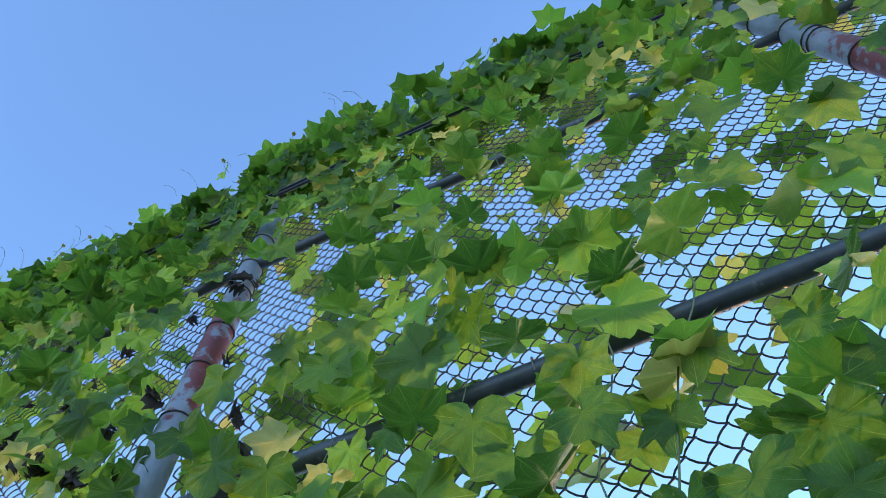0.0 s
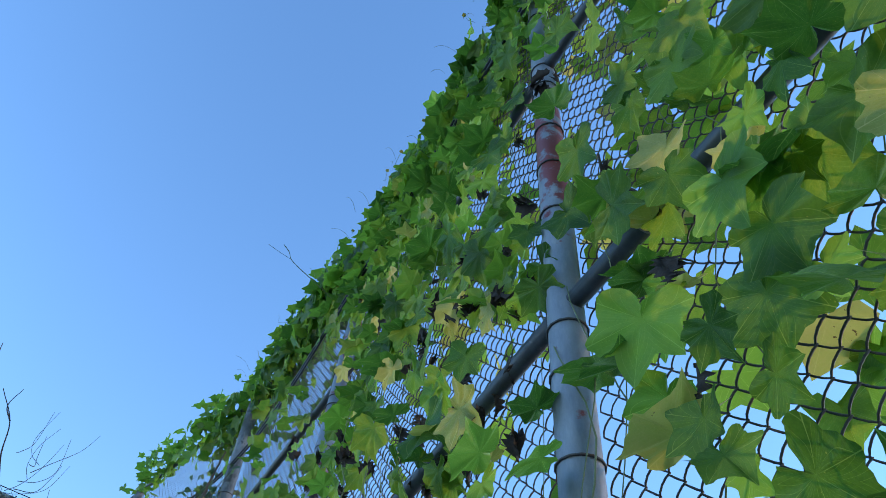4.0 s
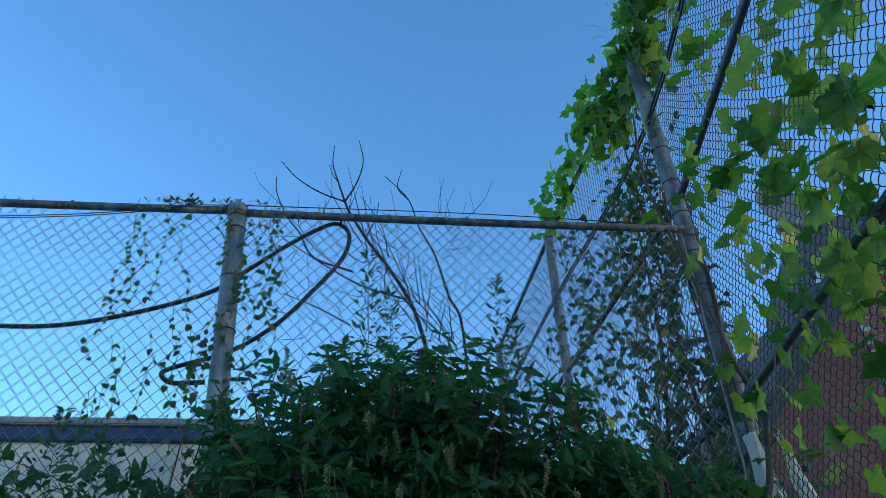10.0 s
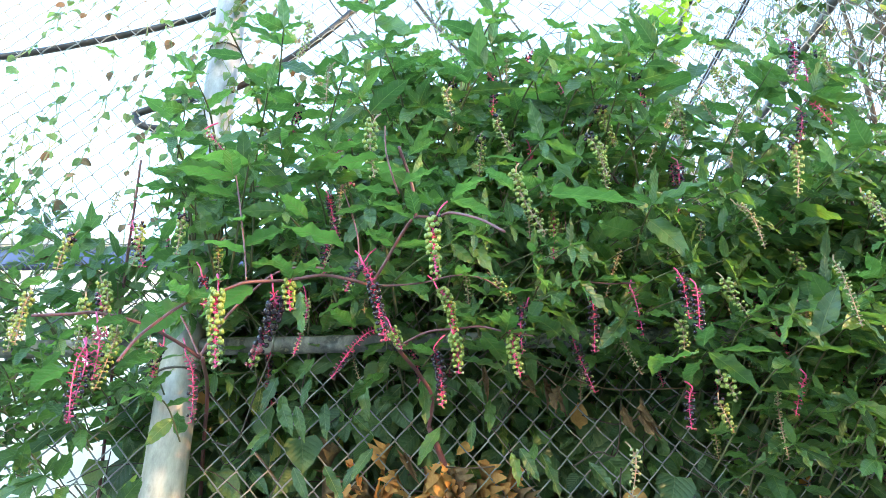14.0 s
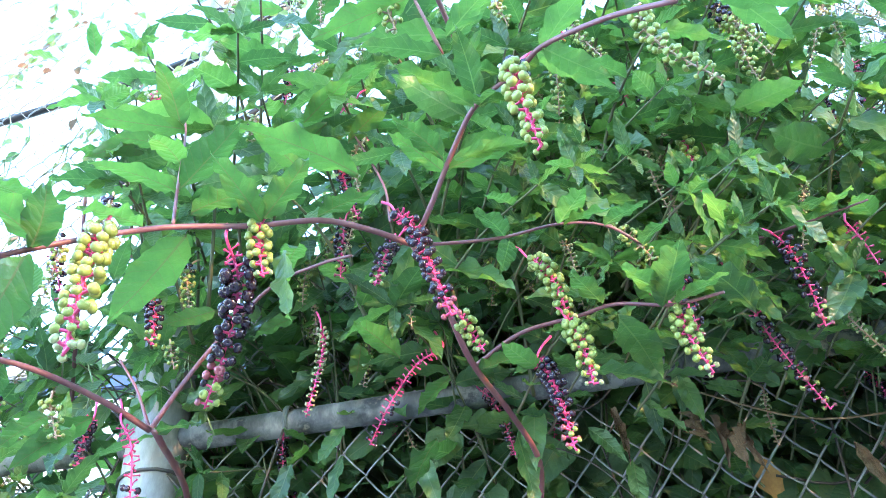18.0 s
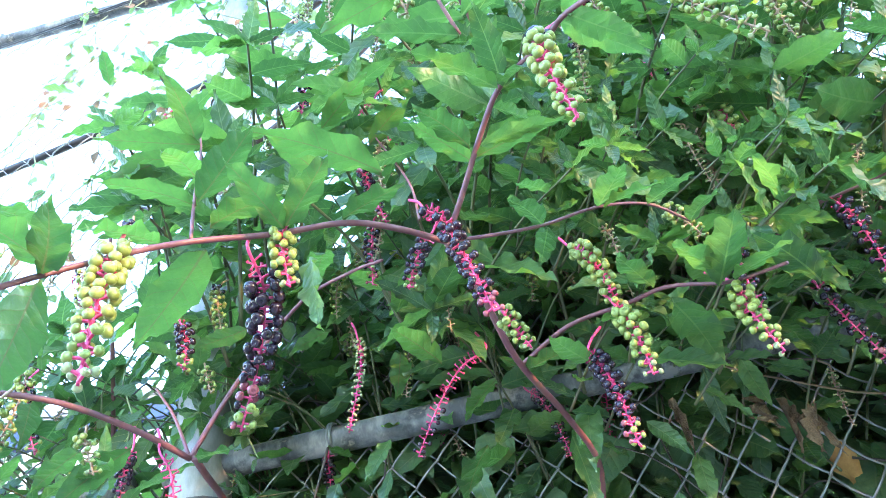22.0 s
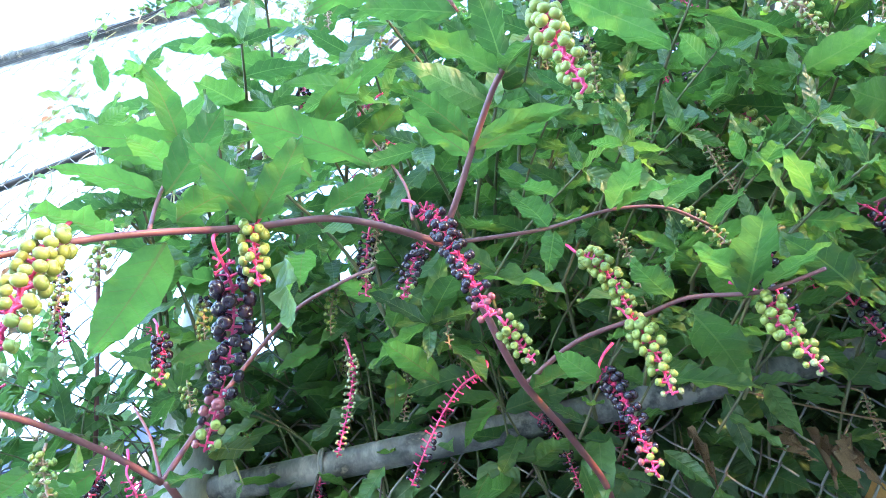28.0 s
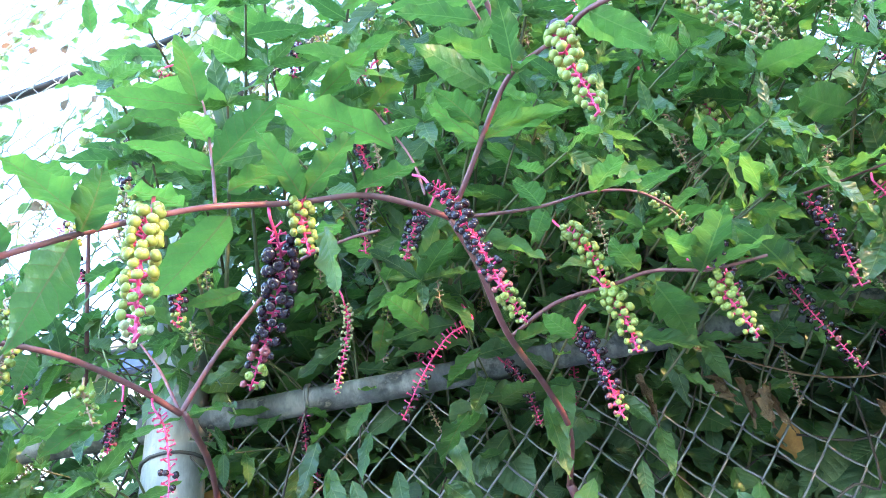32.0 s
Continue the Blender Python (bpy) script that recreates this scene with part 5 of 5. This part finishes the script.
poke_leaf((0.397, 4.270, 1.788), (0.468, 4.238, 1.776))
poke_leaf((0.498, 4.300, 1.792), (0.560, 4.260, 1.771))
poke_leaf((0.382, 4.270, 1.821), (0.462, 4.214, 1.818))
poke_leaf((0.312, 4.350, 2.018), (0.334, 4.254, 2.005))
poke_leaf((0.450, 4.380, 1.946), (0.419, 4.300, 1.944))
poke_leaf((0.320, 4.350, 2.013), (0.220, 4.310, 2.002))
poke_leaf((0.329, 4.340, 1.966), (0.262, 4.308, 1.964))
poke_leaf((0.357, 4.300, 1.889), (0.373, 4.228, 1.844))
poke_leaf((0.612, 4.310, 1.855), (0.584, 4.238, 1.835))
poke_leaf((0.623, 4.300, 1.840), (0.694, 4.292, 1.836))
poke_leaf((0.651, 4.270, 1.882), (0.647, 4.190, 1.880))
poke_leaf((0.652, 4.270, 1.873), (0.679, 4.214, 1.817))
poke_leaf((0.633, 4.240, 1.947), (0.543, 4.224, 1.944))
poke_leaf((0.705, 4.190, 1.830), (0.759, 4.238, 1.835))
poke_leaf((0.461, 4.270, 1.764), (0.450, 4.190, 1.761))
poke_leaf((0.377, 4.240, 1.748), (0.371, 4.176, 1.708))
poke_leaf((0.476, 4.320, 1.779), (0.441, 4.384, 1.807))
poke_leaf((0.344, 4.180, 1.680), (0.399, 4.124, 1.668))
poke_leaf((0.612, 4.520, 1.748), (0.676, 4.480, 1.736))
poke_leaf((0.728, 4.500, 1.722), (0.806, 4.540, 1.715))
poke_leaf((0.677, 4.500, 1.731), (0.638, 4.436, 1.723))
poke_leaf((0.578, 4.600, 1.793), (0.524, 4.664, 1.786))
poke_leaf((0.552, 4.650, 1.741), (0.495, 4.754, 1.720))
poke_leaf((0.187, 4.520, 1.754), (0.079, 4.552, 1.721))
poke_leaf((0.250, 4.550, 1.741), (0.314, 4.502, 1.720))
poke_leaf((0.318, 4.500, 1.863), (0.244, 4.524, 1.865))
poke_leaf((0.179, 4.500, 1.733), (0.116, 4.548, 1.739))
poke_leaf((0.763, 4.470, 1.757), (0.822, 4.574, 1.744))
poke_leaf((0.583, 4.600, 1.823), (0.635, 4.672, 1.814))
poke_leaf((0.458, 4.650, 1.891), (0.426, 4.746, 1.883))
poke_leaf((0.518, 4.600, 1.830), (0.485, 4.504, 1.824))
poke_leaf((0.657, 4.700, 1.748), (0.715, 4.756, 1.740))
poke_leaf((0.382, 4.600, 1.913), (0.312, 4.624, 1.910))
poke_leaf((0.151, 4.360, 1.727), (0.076, 4.376, 1.739))
poke_leaf((0.157, 4.400, 1.752), (0.101, 4.456, 1.748))
poke_leaf((0.803, 4.450, 1.751), (0.811, 4.338, 1.740))
poke_leaf((0.809, 4.450, 1.755), (0.764, 4.370, 1.748))
poke_leaf((0.814, 4.440, 1.747), (0.838, 4.368, 1.724))
poke_leaf((0.751, 4.470, 1.780), (0.711, 4.406, 1.774))
poke_leaf((0.719, 4.420, 1.851), (0.745, 4.348, 1.825))
poke_leaf((0.724, 4.420, 1.849), (0.772, 4.372, 1.819))
poke_leaf((0.767, 4.430, 1.849), (0.798, 4.366, 1.815))
poke_leaf((0.661, 4.400, 1.826), (0.640, 4.328, 1.800))
poke_leaf((0.665, 4.400, 1.821), (0.653, 4.472, 1.837))
poke_leaf((0.804, 4.450, 1.833), (0.817, 4.378, 1.799))
poke_leaf((0.470, 4.300, 1.758), (0.488, 4.292, 1.684), (-0.7, -1, 0.1), material=M_POKE)
poke_leaf((0.626, 4.220, 1.886), (0.556, 4.196, 1.883))
poke_leaf((0.631, 4.210, 1.897), (0.687, 4.154, 1.889))
poke_leaf((0.606, 4.190, 1.938), (0.514, 4.222, 1.936))
poke_leaf((0.611, 4.330, 1.857), (0.569, 4.266, 1.849))
poke_leaf((0.614, 4.320, 1.850), (0.689, 4.288, 1.842))
poke_leaf((0.647, 4.270, 1.872), (0.582, 4.206, 1.864))
poke_leaf((0.712, 4.230, 1.886), (0.755, 4.158, 1.879))
poke_leaf((0.707, 4.230, 1.886), (0.776, 4.286, 1.883))
poke_leaf((0.864, 4.200, 1.892), (0.930, 4.264, 1.884))
poke_leaf((0.941, 4.550, 2.121), (1.016, 4.622, 2.114))
poke_leaf((0.946, 4.550, 2.116), (0.889, 4.486, 2.113))
poke_leaf((0.853, 4.580, 2.173), (0.916, 4.532, 2.171))
poke_leaf((0.906, 4.600, 2.181), (0.867, 4.664, 2.193))
poke_leaf((1.012, 4.500, 1.875), (1.021, 4.428, 1.851))
poke_leaf((0.992, 4.550, 1.904), (1.062, 4.518, 1.896))
poke_leaf((0.433, 4.420, 2.084), (0.511, 4.356, 2.074))
poke_leaf((0.481, 4.460, 2.081), (0.542, 4.396, 2.076))
poke_leaf((0.269, 4.400, 2.078), (0.153, 4.408, 2.066))
poke_leaf((0.127, 4.500, 2.424), (0.106, 4.428, 2.411))
poke_leaf((0.012, 4.500, 2.464), (0.046, 4.428, 2.451))
poke_leaf((-0.055, 4.500, 2.470), (-0.125, 4.492, 2.501))
poke_leaf((0.256, 4.500, 2.379), (0.307, 4.452, 2.356))
poke_leaf((0.344, 4.500, 2.522), (0.259, 4.476, 2.517))
poke_leaf((0.410, 4.450, 2.363), (0.505, 4.378, 2.353))
poke_leaf((0.463, 4.420, 2.075), (0.384, 4.476, 2.071))
poke_leaf((0.304, 4.200, 1.752), (0.322, 4.136, 1.706))
poke_leaf((0.534, 4.300, 1.838), (0.459, 4.212, 1.827))
poke_leaf((0.855, 4.200, 1.873), (0.992, 4.184, 1.841))
poke_leaf((0.803, 4.200, 1.881), (0.755, 4.136, 1.875))
poke_leaf((0.616, 4.300, 2.027), (0.537, 4.236, 2.017))
poke_leaf((0.634, 4.300, 2.026), (0.688, 4.244, 2.015))
poke_leaf((1.058, 4.420, 1.701), (1.066, 4.508, 1.694))
poke_leaf((1.116, 4.400, 1.697), (1.058, 4.456, 1.690))
poke_leaf((1.132, 4.400, 1.696), (1.228, 4.456, 1.646))
poke_leaf((1.126, 4.400, 1.705), (1.100, 4.296, 1.696))
poke_leaf((1.121, 4.420, 1.688), (1.129, 4.524, 1.679))
poke_leaf((1.150, 4.420, 1.705), (1.250, 4.412, 1.696))
poke_leaf((0.979, 4.450, 1.861), (1.039, 4.498, 1.876))
poke_leaf((0.908, 4.500, 1.767), (0.843, 4.404, 1.769))
poke_leaf((0.138, 4.300, 1.634), (0.042, 4.372, 1.620))
poke_leaf((0.208, 4.300, 1.711), (0.141, 4.340, 1.718))
poke_leaf((0.224, 4.400, 1.689), (0.151, 4.440, 1.683))
poke_leaf((0.003, 4.400, 1.832), (-0.069, 4.432, 1.833))

# the mass of the bush behind them
for k in range(640):
    x = rnd.uniform(-0.85, 2.2)
    if x < 0.02 and rnd.random() < 0.70:
        continue
    top = crown_top(x)
    f = rnd.random() ** 0.6
    z = 1.72 + (top - 1.76) * f
    y = rnd.choice((4.58, 4.68, 4.78, 4.95, 5.1)) + rnd.uniform(-0.06, 0.06) + 0.06 * f
    if (x < -0.2 or x > 1.25) and rnd.random() < 0.5:
        y -= 0.18
    if y < 4.86 and z < 1.93 and rnd.random() < 0.85:
        z = 1.93 + rnd.uniform(0, 0.25)
    e = Vector((x, y, z))
    b = Vector((0.75 + (x - 0.75) * 0.75 + rnd.uniform(-0.1, 0.1), 4.93 + rnd.uniform(-0.06, 0.1), 1.62 + (z - 1.62) * 0.5))
    m = b.lerp(e, 0.5) + Vector((0, 0.03, 0.08))
    shoot([b, m, e], 0.0019, 0.0011, rnd.uniform(0.078, 0.125), 0.030, 0.08, 0.04, low=y > 4.64)
# loose sprays above the branch, towards the light
for k in range(70):
    x, z = rnd.uniform(0.12, 1.2), rnd.uniform(1.95, 2.5)
    e = Vector((x, rnd.uniform(4.36, 4.58), min(z, crown_top(x) - 0.1)))
    b = e + Vector((rnd.uniform(-0.1, 0.1), 0.22, -0.12))
    shoot([b, b.lerp(e, 0.5) + Vector((0, 0, 0.04)), e], 0.003, 0.0016, rnd.uniform(0.08, 0.115), 0.03, 0.2, 0.02)
# leafy tips reaching out over the middle rail
for k in range(74):
    x = rnd.uniform(0.68, 1.32)
    e = Vector((x, rnd.uniform(4.42, 4.62), rnd.uniform(1.80, 2.08)))
    b = e + Vector((rnd.uniform(-0.16, -0.04), 0.14, -0.05))
    shoot([b, b.lerp(e, 0.5) + Vector((0, 0, 0.02)), e], 0.0018, 0.0011, rnd.uniform(0.055, 0.085), 0.02, 0.1, 0.03)
# leafy tips round the foot of the near branches
for k in range(16):
    e = Vector((rnd.uniform(-0.2, 0.2), rnd.uniform(4.55, 4.76), rnd.uniform(1.5, 1.84)))
    b = e + Vector((rnd.uniform(0.0, 0.1), 0.12, -0.06))
    shoot([b, b.lerp(e, 0.5) + Vector((0, 0, 0.02)), e], 0.0018, 0.0011, rnd.uniform(0.06, 0.09), 0.025, 0.1, 0.02)
# leaves hanging down before the mesh
for k in range(30):
    x = rnd.uniform(0.30, 1.0)
    b = Vector((x, rnd.uniform(4.72, 4.80), rnd.uniform(1.58, 1.86)))
    PF.leaf("lance", aim(b, (rnd.gauss(0, 0.45), rnd.gauss(-0.25, 0.2), -1), (rnd.gauss(0, 0.4), -1, 0.45), rnd.uniform(0.06, 0.10)), M_POKE)
# the lower shoulder of the bush towards the corner post
for k in range(80):
    x = rnd.uniform(1.3, 1.98)
    e = Vector((x, rnd.uniform(4.4, 4.75), rnd.uniform(1.55, min(2.2, crown_top(x) - 0.12))))
    b = e + Vector((rnd.uniform(-0.2, 0.05), 0.3, -0.2))
    shoot([b, b.lerp(e, 0.5) + Vector((0, 0, 0.05)), e], 0.0022, 0.0012, rnd.uniform(0.07, 0.115), 0.026, 0.1, 0.05)
# clusters hanging free on the face of the bush
for k in range(60):
    x = rnd.uniform(-0.6, 2.25)
    t = Vector((x, rnd.uniform(4.42, 4.58) - (0.12 if x > 1.3 else 0), rnd.uniform(1.78, min(2.45, crown_top(x) - 0.12))))
    if 0.1 < x < 1.0 and t.z < 2.0:
        continue
    raceme(t, t + Vector((rnd.gauss(0, 0.015), rnd.gauss(0, 0.015), -rnd.uniform(0.08, 0.14))), rnd.choice(("green", "green", "mixed", "ripe", "flower", "tipripe")), rnd.uniform(0.0042, 0.005))
# dry tangled stalks under the middle rail
tangle = Shape()
for k in range(110):
    b = Vector((rnd.uniform(-0.1, 2.2), rnd.uniform(4.84, 5.0), rnd.uniform(1.35, 1.95)))
    w = Vector((rnd.gauss(0, 0.16), rnd.gauss(0, 0.03), rnd.gauss(0, 0.12)))
    tangle.add(*tube(smooth_line([b, b + w * 0.5 + Vector((rnd.gauss(0, 0.03), rnd.gauss(0, 0.02), rnd.gauss(0, 0.04))), b + w, b + w * 1.3 + Vector((0, 0, rnd.gauss(0, 0.05)))], 4), rnd.uniform(0.001, 0.0022), 5))
part("dry_stalk_mass", tangle, M_TWIG, poke, kind="stuff")
dry = thing("dried_leaves", "brown shrivelled leaves hanging on a dry stalk", "dried leaves", (1.0, 4.79, 1.75))
part("stalk", Shape().add(*tube(smooth_line([(0.80, 4.74, 1.86), (0.93, 4.76, 1.80), (1.05, 4.78, 1.765), (1.22, 4.79, 1.77)], 5), 0.0016, 5)), M_DRY, dry)
DF = Foliage(dry, 20)
for k in range(10):
    x = (0.90 if k % 3 else 1.12) + rnd.gauss(0, 0.045)
    DF.leaf("curl", aim((x, 4.765 + rnd.uniform(-0.02, 0.02), 1.79 - 0.06 * min(1, (x - 0.86) * 3) + rnd.uniform(-0.02, 0.01)), (rnd.gauss(0.1, 0.25), rnd.gauss(0, 0.15), -1), (rnd.gauss(0, 1), -0.7, 0.2), 1) @ Matrix.Diagonal((rnd.uniform(0.04, 0.06), rnd.uniform(0.05, 0.09), rnd.uniform(0.04, 0.06), 1)), M_DRY)
# undergrowth behind and before the lower mesh
under = thing("undergrowth", "dark mixed weeds and bindweed pressed against the lower mesh", "undergrowth", (0.8, 5.0, 0), kind="stuff")
UF = Foliage(under, 0)
for k in range(17000):
    x, z = rnd.uniform(-1.3, 2.6), rnd.uniform(0.4, 2.25)
    y = min(5.86 if x < 0.2 else 9, 4.92 + (0.85 + 0.7 * noise.noise(Vector((x * 1.7, z * 0.8, 3)))) * rnd.random() ** 1.6 * (1.2 - 0.25 * z))
    # leaves set back to bare the painted sun patch
    if 0.38 < x < 0.86 and 1.33 < z < 1.62 and y < 5.0:
        y += 0.15
    if rnd.random() < 0.05 and (x < 0 or x > 1.6):
        y = rnd.uniform(4.74, 4.83)
    if z > 1.8 and not 0 < x < 2.2 and rnd.random() < 0.6:
        continue
    if x < -0.02 and z > 0.9 and rnd.random() < (0.80 if z < 1.45 else 0.95):
        continue
    kind = rnd.choice(("oval", "heart", "lance"))
    q = rnd.random()
    # towards the left the paler copy stands in for stronger light
    UF.leaf(kind, aim((x, y, z), (rnd.gauss(0, 0.7), rnd.gauss(-0.3, 0.4), -0.8), (rnd.gauss(0, 0.5), -1, rnd.uniform(0, 1)), rnd.uniform(0.045, 0.095)),
            (M_SMALL_LIT if x < -0.1 else M_SMALL) if q < 0.55 else (M_POKE if q < 0.955 else (M_POKE_YELLOW if q < 0.985 else M_RUST_SUN_LEAF)), True, None, y > 4.98)
# bright curled leaves standing in for a patch of low sun
for k in range(220):
    x, z = rnd.gauss(0.62, 0.13), rnd.gauss(1.47, 0.085)
    UF.leaf("curl", aim((x, rnd.uniform(4.875, 4.93), z), (rnd.gauss(0, 0.4), rnd.gauss(0, 0.2), -1), (rnd.gauss(0, 0.8), -1, 0.3), 1) @ Matrix.Diagonal((0.08, rnd.uniform(0.06, 0.11), 0.12, 1)), M_RUST_SUN_LEAF if k % 3 else M_DRY)
for k in range(6500):
    UF.leaf("heart", aim((rnd.gauss(1.2, 0.6), rnd.gauss(5.45, 0.2), rnd.uniform(0.2, 2.0)), (rnd.gauss(0, 0.6), -0.2, -1), (rnd.gauss(0, 0.4), -1, 0.4), rnd.uniform(0.08, 0.12)), M_SMALL, True, None, True)
for k in range(5200):
    x = rnd.gauss(1.0, 0.55)
    z = rnd.uniform(1.3, max(1.5, crown_top(x) - 0.22))
    if not -0.1 < x < 2.3:
        continue
    UF.leaf("heart", aim((x, rnd.gauss(5.22, 0.12), z), (rnd.gauss(0, 0.6), -0.2, -1), (rnd.gauss(0, 0.4), -1, 0.4), rnd.uniform(0.08, 0.14)), M_SMALL, True, None, True)
UF.done()
PF.done()
# tall feathery weeds behind the cross fence
for wx, wy, wz in ((0.68, 5.05, 3.40), (0.80, 5.12, 3.22), (1.38, 5.10, 3.32), (1.46, 5.15, 3.1), (-0.9, 5.0, 2.4), (-0.65, 5.05, 2.5), (0.30, 5.1, 2.75), (-0.42, 5.0, 2.35), (-1.15, 5.1, 2.3)):
    weed = thing("tall_weed", "tall feathery grey-green weed rising behind the mesh", "weed", (wx, wy, 0), "weeds behind the fence")
    WF = Foliage(weed, 20)
    line = smooth_line([(wx + 0.1, wy + 0.05, 0), (wx + 0.05, wy, wz * 0.5), (wx, wy, wz)], 16)
    part("stem", Shape().add(*tube(line, [0.003 - 0.002 * k / (len(line) - 1) for k in range(len(line))], 6)), M_TWIG, weed)
    for q in line[16:]:
        for k in range(16):
            a = rnd.uniform(0, 6.28)
            d = Vector((math.cos(a), math.sin(a), rnd.uniform(0.3, 1.2)))
            b = q + d * rnd.uniform(0, 0.13) * (1.12 - (q.z / wz) ** 6) + Vector((0, 0, rnd.uniform(-0.04, 0.04)))
            WF.leaf("oval", aim(b, d, (rnd.gauss(0, 0.5), -1, 0.5), rnd.uniform(0.03, 0.055)) @ Matrix.Diagonal((0.55, 1, 1, 1)), M_SMALL, True, None, True)
    WF.done()
